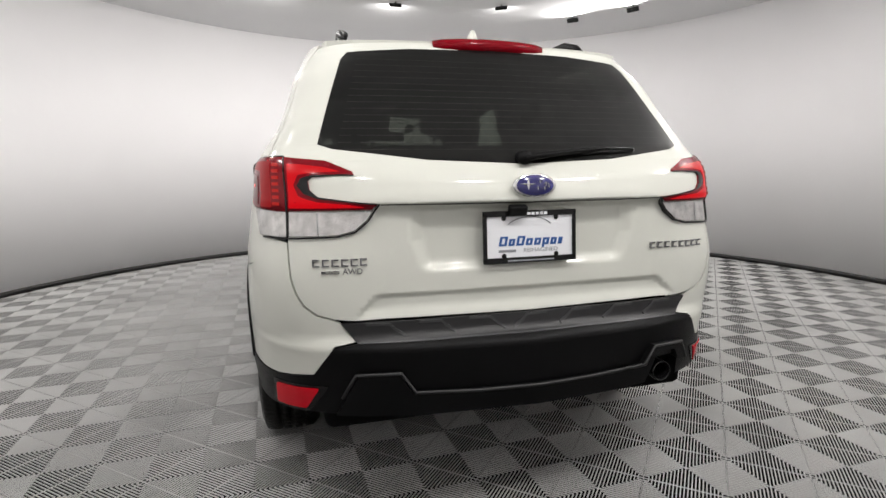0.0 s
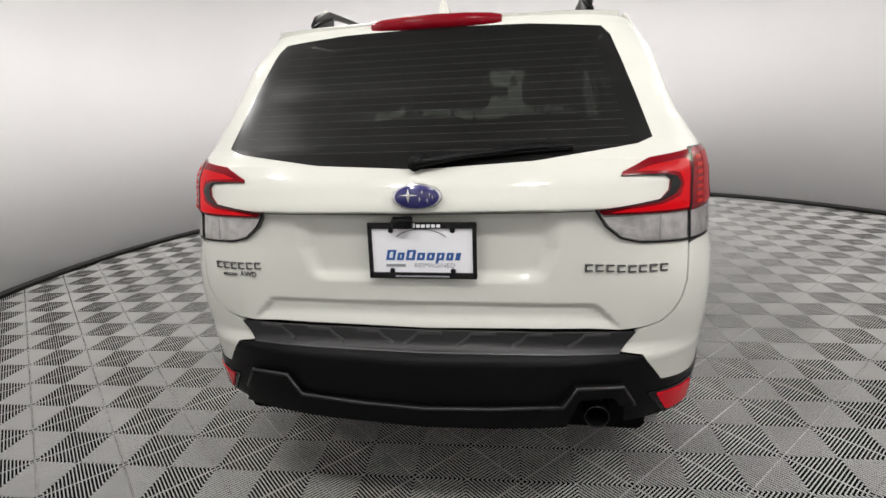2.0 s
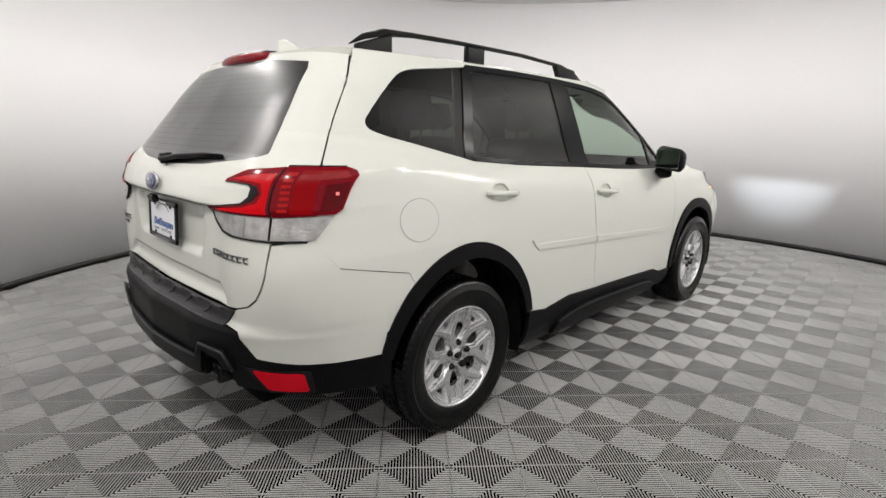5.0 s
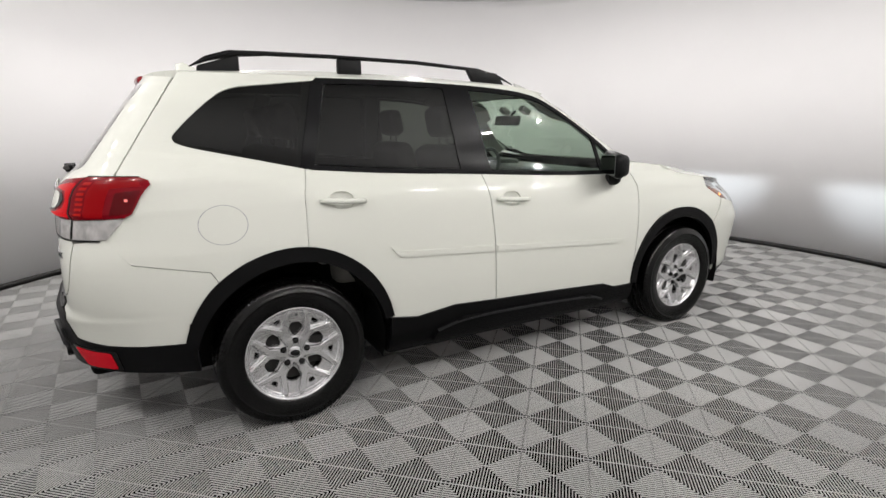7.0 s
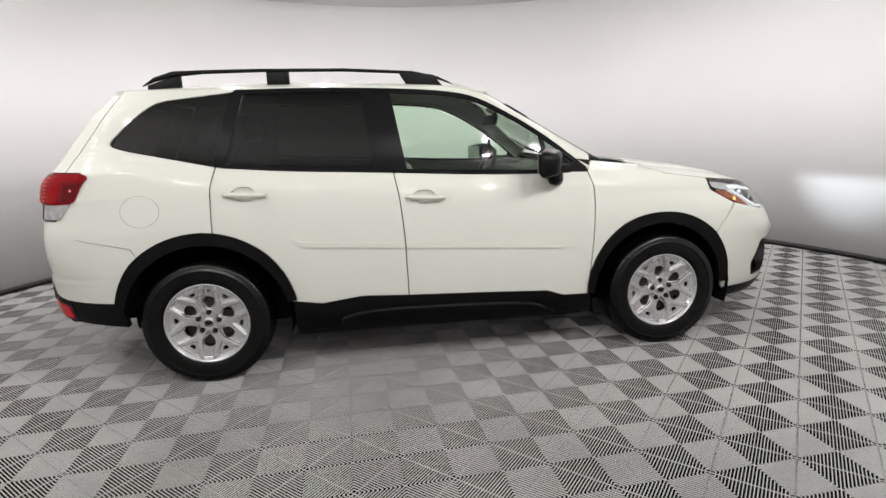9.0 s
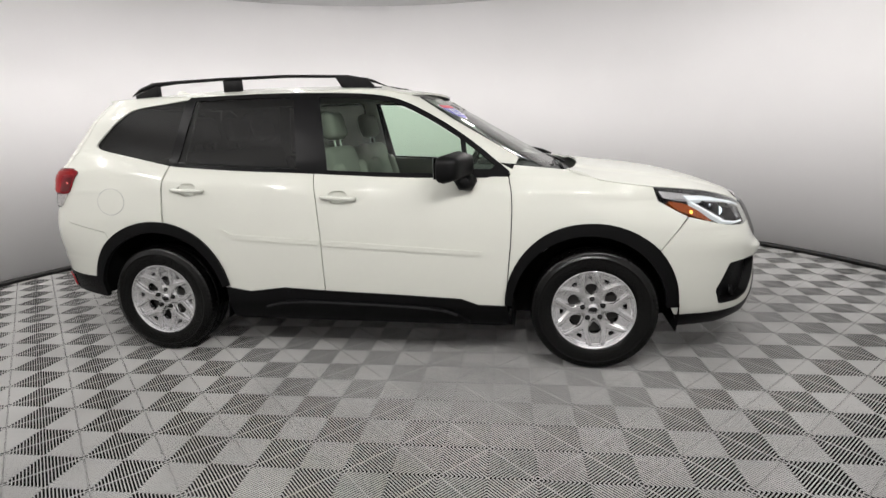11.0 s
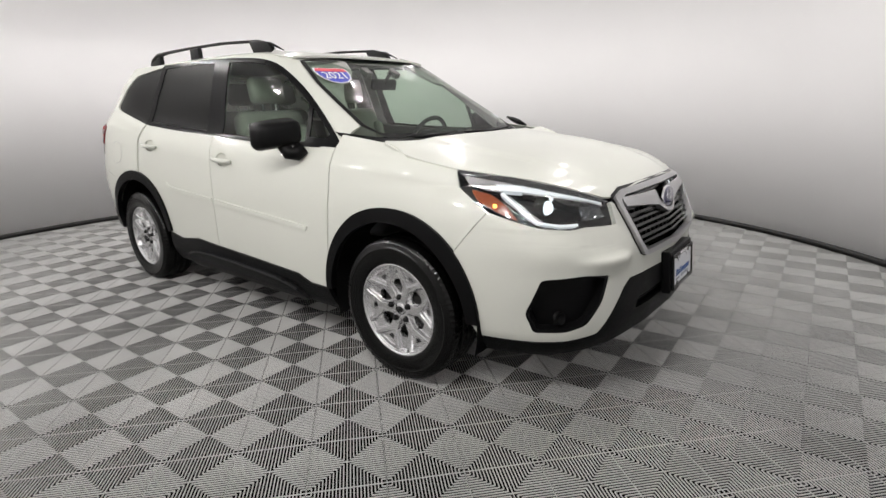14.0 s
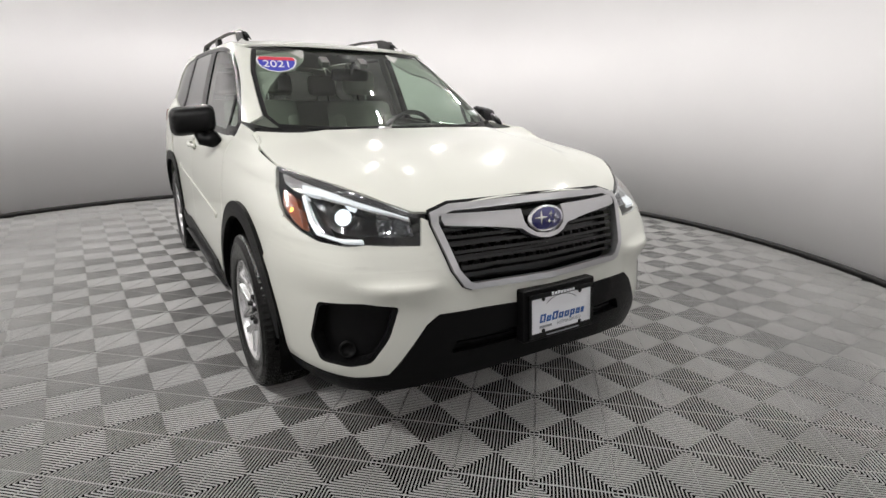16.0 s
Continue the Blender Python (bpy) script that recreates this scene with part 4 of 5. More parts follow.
panel("valance_bar", [ty(0.62, 0.405), ty(0.555, 0.535), ty(0.437, 0.540), ty(0.400, 0.478), ty(0.2, 0.470), ty(-0.2, 0.470), ty(-0.385, 0.478), ty(-0.43, 0.545), ty(-0.565, 0.540), ty(-0.60, 0.47), ty(-0.56, 0.47), ty(-0.53, 0.515), ty(-0.45, 0.515), ty(-0.41, 0.41), ty(-0.2, 0.402), ty(0.2, 0.402)][::-1], lambda s, z: wrap(T, 0.022)(-s, z), M_BLACK, rear_bumper, 0.03, 0.035)
# paler tube added on the bar's upper edge to carry its highlight
bm = bmesh.new()
tube_into(bm, [wrap(T, 0.020)(*ty(y, z)) for y, z in ((0.60, 0.470), (0.565, 0.536), (0.437, 0.541), (0.400, 0.479), (0.2, 0.471), (0, 0.469), (-0.2, 0.470), (-0.39, 0.478), (-0.433, 0.543), (-0.562, 0.540), (-0.60, 0.465))], 0.006, 8)
part("valance_edge_highlight", bm, M_PAD, rear_bumper, "semi-gloss black moulded edge, paler for the highlight along it", True)
bm = bmesh.new()
lathe_into(bm, [(0.031, 0.25), (0.031, 0.004), (0.033, 0.0), (0.036, 0.0), (0.037, 0.004), (0.037, 0.25)], 24, pose(-2.235, -0.502, 0.430, 0, 90, 0))
part("exhaust_tip", bm, M_GLOSS, car, "dark steel exhaust tip", True)
for i in range(7):
    y = -0.48 + 0.16 * i
    k = 0.03 if y < 0 else -0.03
    panel("pad_rib", strip([ty(-y - 0.05, 0.686), ty(-y + 0.02, 0.684), ty(-y + 0.035, 0.668), ty(-y + 0.065, 0.650)] if y > 0 else [ty(-y + 0.05, 0.686), ty(-y - 0.02, 0.684), ty(-y - 0.035, 0.668), ty(-y - 0.065, 0.650)], 0.008), wrap(T, 0.0110), M_RIB, rear_bumper, 0.02, 0.007)


def lettering(name, text, size, material, parent, m, depth=0.0015):
    cu = bpy.data.curves.new(name, "FONT")
    cu.body, cu.size, cu.extrude, cu.align_x, cu.align_y = text, size, depth, "CENTER", "CENTER"
    tmp = bpy.data.objects.new(name, cu)
    scene.collection.objects.link(tmp)
    me = bpy.data.meshes.new_from_object(tmp.evaluated_get(bpy.context.evaluated_depsgraph_get()))
    bpy.data.objects.remove(tmp)
    me.transform(m)
    me.materials.clear()
    me.materials.append(material)
    ob = new(name, me)
    ob.parent = parent
    return ob


# number plates: dealer plates with unreadable lettering as bars
def number_plate(name, parent, m, w=0.306, h=0.153):
    plate = empty(name, parent)
    bm = bmesh.new()
    box_into(bm, -w / 2, w / 2, -h / 2, h / 2, 0, 0.002, 0, m)
    part("plate_sheet", bm, M_WHITE, plate)
    bm = bmesh.new()
    for x0, x1, y0, y1 in ((-w / 2 - 0.006, w / 2 + 0.006, h / 2 - 0.012, h / 2 + 0.006), (-w / 2 - 0.006, w / 2 + 0.006, -h / 2 - 0.006, -h / 2 + 0.012), (-w / 2 - 0.006, -w / 2 + 0.006, -h / 2, h / 2), (w / 2 - 0.006, w / 2 + 0.006, -h / 2, h / 2)):
        box_into(bm, x0, x1, y0, y1, -0.003, 0.008, 0.002, m)
    part("plate_frame", bm, M_GLOSS, plate)
    bm = bmesh.new()
    pts = [m @ Vector((0.085 * math.cos(a) - 0.002, 0.015 + 0.048 * math.sin(a), 0.0028)) for a in np.linspace(0.55, 2.6, 16)]
    tube_into(bm, pts, 0.0016, 6)
    part("plate_arc", bm, M_PRINTGREY, plate)
    x = -0.108
    lean = Matrix(((1, 0.22, 0, 0.006), (0, 1, 0, 0), (0, 0, 1, 0), (0, 0, 0, 1)))
    for k, wide in enumerate((0.026, 0.020, 0.026, 0.022, 0.022, 0.022, 0.020, 0.014)):
        bm = bmesh.new()
        hh = 0.030 if k in (0, 2) else 0.022
        drop = 0.008 if k == 5 else 0.0
        for x0, x1, y0, y1 in ((x, x + 0.008, -drop, hh), (x + wide - 0.008, x + wide, 0, hh), (x + 0.008, x + wide - 0.008, hh - 0.006, hh), (x + 0.008, x + wide - 0.008, 0, 0.006)):
            box_into(bm, x0, x1, y0 - 0.028, y1 - 0.028, 0.0015, 0.0032, 0, m @ lean)
        part("blue_mark", bm, M_BLUE, plate)
        x += wide + 0.0065
    bm = bmesh.new()
    box_into(bm, -0.108, -0.05, -0.048, -0.040, 0.0015, 0.0030, 0, m)
    part("grey_bar", bm, M_PRINTGREY, plate)
    lettering("slogan", "REIMAGINED", 0.0185, M_PRINTGREY, plate, m @ pose(0.036, -0.044, 0.0022) @ Matrix.Diagonal((1.12, 1, 1, 1)), 0.0005)
    for k in range(8):
        bm = bmesh.new()
        box_into(bm, -0.056 + 0.0145 * k, -0.045 + 0.0145 * k, h / 2 - 0.008, h / 2 + (0.004 if k in (0, 2) else 0.001), 0.006, 0.0092, 0, m)
        part("frame_mark", bm, M_WHITE, plate)
    bm = bmesh.new()
    box_into(bm, -0.080, 0.080, -h / 2 - 0.001, -h / 2 + 0.004, 0.006, 0.0086, 0, m)
    part("frame_line", bm, M_PRINTGREY, plate)
    for bx in (-0.09, 0.09):
        for by in (-h / 2 + 0.017, h / 2 - 0.017):
            bm = bmesh.new()
            lathe_into(bm, [(0.008, 0.001), (0.008, 0.004), (0.005, 0.006), (0, 0.0065)], 12, m @ pose(bx, by, 0))
            part("bolt", bm, M_GLOSS, plate)
    return plate


number_plate("rear_plate", tailgate, facing(Vector((rear_x(0.93) + 0.012, 0.0, 0.929)), (-1, 0, 0.06)))
m_front = facing(Vector((2.352, 0.022, 0.515)), (1, 0, 0.08))
number_plate("front_plate", car, m_front)
bm = bmesh.new()
box_into(bm, -0.175, 0.175, -0.095, 0.100, -0.05, -0.004, 0.008, m_front)
part("plate_bracket", bm, M_BLACK, car)
bm = bmesh.new()
box_into(bm, -0.03, 0.03, -0.02, 0.012, 0, 0.025, 0.006, facing(Vector((rear_x(1.03) + 0.012, 0.05, 1.022)), (-1, 0, -0.3)))
part("rear_camera", bm, M_GLOSS, tailgate)


# chrome badges: product names as plain bars, drive mark as letters
def bars(name, parent, y0, y1, z0, z1, n, gap=0.25):
    for i in range(n):
        a = y0 + (y1 - y0) * (i + gap / 2) / n
        b = y0 + (y1 - y0) * (i + 1 - gap / 2) / n
        p = gate_skin(*ty(-(a + b) / 2, (z0 + z1) / 2))
        m = facing(p, (-1, 0.35 * p.y, 0.0))
        h, w = (z1 - z0) / 2, abs(b - a) / 2
        bm = bmesh.new()
        box_into(bm, -w, w, h * 0.62, h, -0.002, 0.005, 0, m)
        box_into(bm, -w, w, -h, -h * 0.62, -0.002, 0.005, 0, m)
        box_into(bm, -w, -w * 0.55, -h * 0.62, h * 0.62, -0.002, 0.005, 0, m)
        part(name, bm, M_BADGE, parent)


bars("name_badge", tailgate, -0.454, -0.684, 0.866, 0.887, 8)
bars("maker_badge", tailgate, 0.68, 0.515, 0.862, 0.884, 6)
bars("badge_underline", tailgate, 0.652, 0.60, 0.842, 0.849, 1, 0.0)


p = gate_skin(*ty(-0.562, 0.846))
lettering("drive_badge", "AWD", 0.024, M_BADGE, tailgate, facing(p + Vector((-0.002, 0, 0)), (-1, 0.12, 0)))

# heater lines printed inside the rear window
for i in range(15):
    z = 1.205 + 0.0225 * i
    w = 0.60 - 0.30 * max(0.0, z - 1.23) - 0.02
    panel("heater_line", mirrored([ty(0, z + 0.0004), ty(w, z + 0.0004), ty(w, z - 0.0004), ty(0, z - 0.0004)]), wrap(T, 0.0018), M_HEATER, tailgate, 0.08, 0.0)

# wipers
bm = bmesh.new()
wp = [wrap(T, 0.035)(*ty(-0.01, 1.175)), wrap(T, 0.032)(*ty(0.12, 1.192)), wrap(T, 0.024)(*ty(0.29, 1.207)), wrap(T, 0.02)(*ty(0.42, 1.208))]
tube_into(bm, wp, [0.016, 0.014, 0.010, 0.006], 8, flat=0.7)
tube_into(bm, [wrap(T, 0.012)(*ty(0.02, 1.18)), wrap(T, 0.012)(*ty(0.42, 1.203))], 0.007, 6)
tube_into(bm, [wrap(T, 0.0)(*ty(-0.01, 1.178)), wrap(T, 0.04)(*ty(-0.01, 1.176))], 0.022, 12)
part("rear_wiper", bm, M_BLACK, tailgate, "black rear wiper", True)
SC = "screen"


def sc(y, z):
    return (s_y(SC, y, z), z)


for y0, y1, z1 in ((0.70, 0.13, 1.124), (0.05, -0.52, 1.128)):
    bm = bmesh.new()
    tube_into(bm, [wrap(SC, 0.03)(*sc(y0 * 0.6 + y1 * 0.4, 1.094)), wrap(SC, 0.025)(*sc(y0 * 0.2 + y1 * 0.8, 1.112)), wrap(SC, 0.02)(*sc(y1, z1))], [0.010, 0.008, 0.006], 6)
    tube_into(bm, [wrap(SC, 0.008)(*sc(y0, 1.122)), wrap(SC, 0.008)(*sc(y0 * 0.5 + y1 * 0.5, 1.116)), wrap(SC, 0.008)(*sc(y1, 1.126))], 0.006, 6)
    part("front_wiper", bm, M_BLACK, car, smooth=True)
cowl = [sc(0, 1.07), sc(0.4, 1.072), sc(0.66, 1.085), sc(0.745, 1.11), sc(0.735, 1.155), sc(0.70, 1.14), sc(0.60, 1.118), sc(0.35, 1.106), sc(0, 1.102)]
panel("cowl", mirrored(cowl), wrap(SC, 0.002), M_BLACK, car, 0.05, 0.03)
frit = mirrored(WS)
inner = mirrored([(s_y(SC, y, z), z) for y, z in [(0, 1.125), (0.35, 1.128), (0.60, 1.142)] + [(side_y(x, z, True) - 0.024, z + 0.004 - 0.10 * max(0.0, z - 1.45)) for x, z in PILLAR_EDGE[:0:-1]] + [(0.44, 1.528), (0.25, 1.545), (0, 1.552)]])
panel("windscreen_border", frit, wrap(SC, 0.0015), M_GLOSS, car, 0.06, 0.0, "black ceramic border of the windscreen", holes=[inner])

for sy in (1,):
    bm = bmesh.new()
    tube_into(bm, [(0.94, sy * 0.735, 1.180), (1.00, sy * 0.712, 1.165), (1.06, sy * 0.690, 1.148), (1.13, sy * 0.665, 1.130)], [0.008, 0.016, 0.018, 0.006], 10)
    part("cowl_corner", bm, M_BLACK, car, smooth=True)

# sticker inside the top of the windscreen: a road-sign shield with the year
SH = [(0.0, -0.070), (0.050, -0.060), (0.088, -0.032), (0.106, 0.002), (0.110, 0.035), (0.100, 0.058), (0.05, 0.060), (0.0, 0.057)]
SH = [(x, 1.38 * y) for x, y in SH]
SHIELD = SH + [(-x, y) for x, y in SH[::-1] if x > 0]
pc = wrap(SC, 0.004)(*sc(0.455, 1.452))
pu, pv = wrap(SC, 0.004)(*sc(0.455, 1.48)), wrap(SC, 0.004)(*sc(0.40, 1.452))
un, ur = (pu - pc).normalized(), (pv - pc).normalized()
nn = ur.cross(un).normalized()
un = nn.cross(ur)
m_st = Matrix.Translation(pc) @ Matrix((ur, un, nn)).transposed().to_4x4()
sticker = empty("year_sticker", car)
for name, k, lift, mt, top in (("white_shield", 1.0, 0.0, M_WHITE, 9), ("blue_field", 0.91, 0.0012, M_STICKER_BLUE, 9), ("red_band", 0.91, 0.0026, M_STICKER_RED, 0.022)):
    loop = [(x * k, y * k) for x, y in SHIELD]
    if top < 9:
        loop = clip(loop, 1, 0.038, 1)
    panel(name, loop, lambda u, v, h=lift: m_st @ Vector((u, v, h)), mt, sticker, 0.2, 0.0008)
lettering("year", "2021", 0.078, M_WHITE, sticker, m_st @ pose(0, -0.014, 0.0036) @ Matrix.Diagonal((1, 1.4, 1, 1)), 0.0008)

# side trim, handles, filler flap, mirrors, roof rails
for left in (False, True):
    sy = 1 if left else -1
    panel("door_moulding", [(-0.845, 0.797), (-0.815, 0.760), (-0.794, 0.742), (-0.238, 0.706), (-0.238, 0.738), (-0.80, 0.772)], flank(0.0065), M_PAINT, car, 0.04, 0.010, left=left)
    panel("door_moulding", [(-0.215, 0.704), (0.70, 0.650), (0.716, 0.677), (-0.215, 0.737)], flank(0.0065), M_PAINT, car, 0.04, 0.010, left=left)
    for hx, hz, name in ((-1.07, 1.040, "rear_door_handle"), (-0.104, 0.983, "front_door_handle")):
        handle = empty(name, car)
        cup = handle_cup(hx, hz, 1.01)
        hollow = lambda x, z, hx=hx, hz=hz: flank(-0.020 * max(0.0, 1 - ((x - hx) / 0.075) ** 2 - ((z - hz) / 0.045) ** 2) ** 0.7 - 0.0005)(x, z)
        panel("handle_cup", cup, hollow, M_PAINT, handle, 0.008, 0.0, left=left)
        bm = bmesh.new()
        path = []
        for k, o in ((-1.0, 0.006), (-0.75, 0.020), (-0.4, 0.030), (0, 0.033), (0.4, 0.030), (0.75, 0.022), (1.0, 0.008)):
            v = flank(o)(hx + 0.108 * k, hz - 0.006 * k)
            path.append((v.x, sy * abs(v.y), v.z))
        tube_into(bm, path, [0.009, 0.0125, 0.013, 0.013, 0.013, 0.0135, 0.011], 12)
        part("handle_grip", bm, M_PAINT, handle, smooth=True)
    ring = lambda r: [(-1.592 + 0.095 * r * math.cos(a), 0.978 + 0.080 * r * math.sin(a)) for a in np.linspace(0, 2 * math.pi, 41)[:-1]]
    if not left:
        panel("filler_flap_gap", ring(1.02), wrap_x(0.0012), M_PRINTGREY, car, 0.05, 0.0, holes=[ring(0.992)])
        panel("filler_flap", ring(0.99), wrap_x(0.0018), M_PAINT, car, 0.04, 0.003)
    # mirror: shell, glass, foot
    mirror = empty("door_mirror", car)
    bm = bmesh.new()
    vs = box_into(bm, -0.062, 0.062, -0.115, 0.115, -0.074, 0.074, 0.042)
    for v in bm.verts:
        if v.co.x > 0:
            v.co.y *= 0.92
            v.co.z *= 0.86
        v.co.x += 0.16 * v.co.y * 1.0 if v.co.y > 0 else 0.05 * v.co.y
        v.co.z += 0.010 * (v.co.y / 0.1)
        v.co.y *= 0.92
        v.co.x += 0.32 * v.co.y
    bmesh.ops.transform(bm, matrix=Matrix.Translation((0.590, sy * 0.928, 1.150)) @ Matrix.Diagonal((1, -sy, 1, 1)) @ pose(0, 0, 0, 0, 0, 0), verts=bm.verts)
    part("mirror_shell", bm, M_BLACK, mirror, smooth=True)
    bm = bmesh.new()
    box_into(bm, 0.522, 0.527, sy * 0.928 - 0.095, sy * 0.928 + 0.095, 1.092, 1.206, 0.002)
    for v in bm.verts:
        k = -sy * (v.co.y - sy * 0.928)
        v.co.x += 0.34 * k
        v.co.y = sy * 0.928 - sy * 0.92 * k
    part("mirror_glass", bm, M_MIRROR, mirror)
    bm = bmesh.new()
    tube_into(bm, [(0.665, sy * 0.825, 1.075), (0.652, sy * 0.862, 1.048), (0.630, sy * 0.890, 1.052), (0.605, sy * 0.905, 1.10)], [0.038, 0.038, 0.036, 0.034], 12)
    part("mirror_foot", bm, M_BLACK, mirror, smooth=True)
    # rail: one long bowed bar on three feet
    rail = empty("roof_rail", car)
    bm = bmesh.new()
    stations = [(-1.63, 1.632, 0.004), (-1.56, 1.668, 0.020), (-1.46, 1.695, 0.026), (-1.30, 1.704, 0.018), (-0.99, 1.708, 0.016), (-0.52, 1.704, 0.016), (-0.12, 1.684, 0.015), (0.03, 1.652, 0.014), (0.13, 1.612, 0.004)]
    tube_into(bm, [(x, sy * (0.505 - 0.02 * max(0, x + 0.3)), z) for x, z, r in stations], [r * 0.86 for *_, r in stations], 10, flat=0.72)
    part("rail_bar", bm, M_BLACK, rail, smooth=True)
    for x0, x1, dx in ((-1.60, -1.42, 0.02), (-0.955, -0.83, 0.0), (-0.15, 0.06, 0.03)):
        bm = bmesh.new()
        zt = 1.70 if x0 > -1.2 and x0 < -0.5 else 1.690
        zb = roof_top((x0 + x1) / 2, 0.5).z - 0.02
        vs = box_into(bm, x0, x1, sy * 0.505 - 0.016, sy * 0.505 + 0.016, zb, zt, 0.008)
        for v in bm.verts:
            if v.co.z > (zb + zt) / 2 and x0 > -0.5:
                v.co.x -= 0.05
                v.co.z -= 0.02 if v.co.x > -0.1 else 0
            if v.co.z > (zb + zt) / 2 and x0 < -1.2:
                v.co.z -= max(0.0, -1.46 - v.co.x) * 0.38
        part("rail_foot", bm, M_BLACK, rail, smooth=True)


# wheels
def rim_height(x, y):
    """Star face: six arms that fork toward the edge, raised above the hollows between them."""
    r = math.hypot(x, y)
    a = radians(abs((math.degrees(math.atan2(y, x)) - 90) % 60 - 30))
    px, py = r * math.cos(a), r * math.sin(a)
    fx = 0.128
    gx, gy = 0.214 * math.cos(radians(20.5)), 0.214 * math.sin(radians(20.5))
    d1 = (py - 0.018 - 0.075 * max(0.0, px - 0.06)) if px < fx else math.hypot(px - fx, max(0.0, py - 0.023))
    k = min(1.0, max(0.0, ((px - fx) * (gx - fx) + (py - 0.016) * (gy - 0.016)) / ((gx - fx) ** 2 + (gy - 0.016) ** 2)))
    d2 = math.hypot(px - fx - k * (gx - fx), py - 0.016 - k * (gy - 0.016)) - 0.0125 + 0.004 * k
    d = max(0.0, min(d1, d2))
    h = 0.074 + 0.024 * min(1.0, r / 0.20) ** 1.5
    h -= 0.020 * step(d, 0.0, 0.007) * step(r, 0.045, 0.075) * (1 - step(r, 0.206, 0.214))
    h += 0.0025 * step(r, 0.028, 0.034) * (1 - step(r, 0.065, 0.085))
    return h


def polar(r, deg):
    a = radians(deg + 90)
    return (r * math.cos(a), r * math.sin(a))


rim_loops = []
for k in range(6):
    c = 60 * k
    rim_loops.append(rounded([polar(0.074, c), polar(0.108, c - 15.0), polar(0.134, c - 14.0), polar(0.150, c - 6.5), polar(0.150, c + 6.5), polar(0.134, c + 14.0), polar(0.108, c + 15.0)], 0.010, 3))
    rim_loops.append(rounded([polar(0.164, c + 26), polar(0.184, c + 24.5), polar(0.186, c + 35.5), polar(0.164, c + 34)], 0.004, 2))
rim_loops.append(rounded([polar(0.178, -2.2), polar(0.192, -2.2), polar(0.192, 2.2), polar(0.178, 2.2)], 0.003, 2))
rim_disc = [polar(0.222, d) for d in range(0, 360, 5)]
vs, fs, ns = [], [], []
sheet([rim_disc, *rim_loops], lambda x, y: Vector((x * 0.985, y * 0.985, rim_height(x, y))), 0.004, 0.024, vs, fs, ns, Vector((0, 0, -1)))
rim_data = bpy.data.meshes.new("rim_face")
rim_data.from_pydata(vs, [], fs)
rim_data.update()
rim_data.shade_smooth()
rim_data.normals_split_custom_set_from_vertices([tuple(n) for n in ns])
rim_data.materials.append(M_ALLOY)


def data_of(name, bm, material, smooth=True):
    me = bpy.data.meshes.new(name)
    bm.to_mesh(me)
    bm.free()
    if smooth:
        me.shade_smooth()
    me.materials.append(material)
    return me


bm = bmesh.new()
segs = 228
prof = [(0.215, 0.095), (0.227, 0.107), (0.247, 0.116), (0.290, 0.1180), (0.296, 0.1182), (0.299, 0.1205), (0.303, 0.1205), (0.306, 0.1172), (0.322, 0.114), (0.337, 0.107), (0.344, 0.094), (0.3460, 0.070), (0.3455, 0.048), (0.338, 0.047), (0.338, 0.038), (0.347, 0.037), (0.348, 0.008), (0.339, 0.007), (0.339, -0.007), (0.348, -0.008), (0.347, -0.037), (0.338, -0.038), (0.338, -0.047), (0.3455, -0.048), (0.343, -0.084), (0.318, -0.110), (0.255, -0.116), (0.226, -0.095)]
rings = []
for i, (r, h) in enumerate(prof):
    ring = []
    for k in range(segs):
        cut = 0.005 if (k % 3 == 0 and (r > 0.330) and abs(h) > 0.05) or (k % 4 == 0 and abs(h) < 0.04 and r > 0.344) else 0.0
        a = 2 * math.pi * k / segs + h * 0.15
        ring.append(bm.verts.new(((r - cut) * math.cos(a), (r - cut) * math.sin(a), h)))
    rings.append(ring)
for a, b in zip(rings, rings[1:]):
    for k in range(segs):
        bm.faces.new((a[k], a[(k + 1) % segs], b[(k + 1) % segs], b[k]))
tyre_data = data_of("tyre", bm, M_TYRE)
bm = bmesh.new()
lathe_into(bm, [(0.2300, 0.100), (0.2265, 0.107), (0.2195, 0.107), (0.2145, 0.099), (0.208, 0.05), (0.198, -0.09)], 72, Matrix())
lip_data = data_of("rim_barrel", bm, M_ALLOY)
bm = bmesh.new()
lathe_into(bm, [(0.0, 0.03), (0.09, 0.035), (0.145, 0.03), (0.145, 0.015), (0.10, 0.01)], 48, Matrix())
box_into(bm, 0.07, 0.16, -0.07, 0.07, 0.0, 0.055, 0.01)
disc_data = data_of("brake_disc", bm, M_DISC, False)
bm = bmesh.new()
lathe_into(bm, [(0.015, 0.0), (0.015, 0.003), (0.0125, 0.004), (0.0125, 0.011), (0.010, 0.016), (0.004, 0.018), (0.0, 0.018)], 12, Matrix())
nut_data = data_of("wheel_nut", bm, M_GLOSS)
bm = bmesh.new()
lathe_into(bm, [(0.031, 0.0), (0.031, 0.006), (0.028, 0.010), (0.0, 0.012)], 28, Matrix())
cap_data = data_of("hub_cap", bm, M_ALLOY)
bm = bmesh.new()
lathe_into(bm, [(0.023, 0.0), (0.022, 0.003), (0.0, 0.0035)], 20, Matrix.Diagonal((1, 0.62, 1, 1)))
mark_data = data_of("cap_mark", bm, M_GLOSS)
bm = bmesh.new()
lathe_into(bm, [(0.0, -0.02), (0.205, -0.02), (0.205, -0.03)], 40, Matrix())
back_data = data_of("wheel_back", bm, M_UNDER)
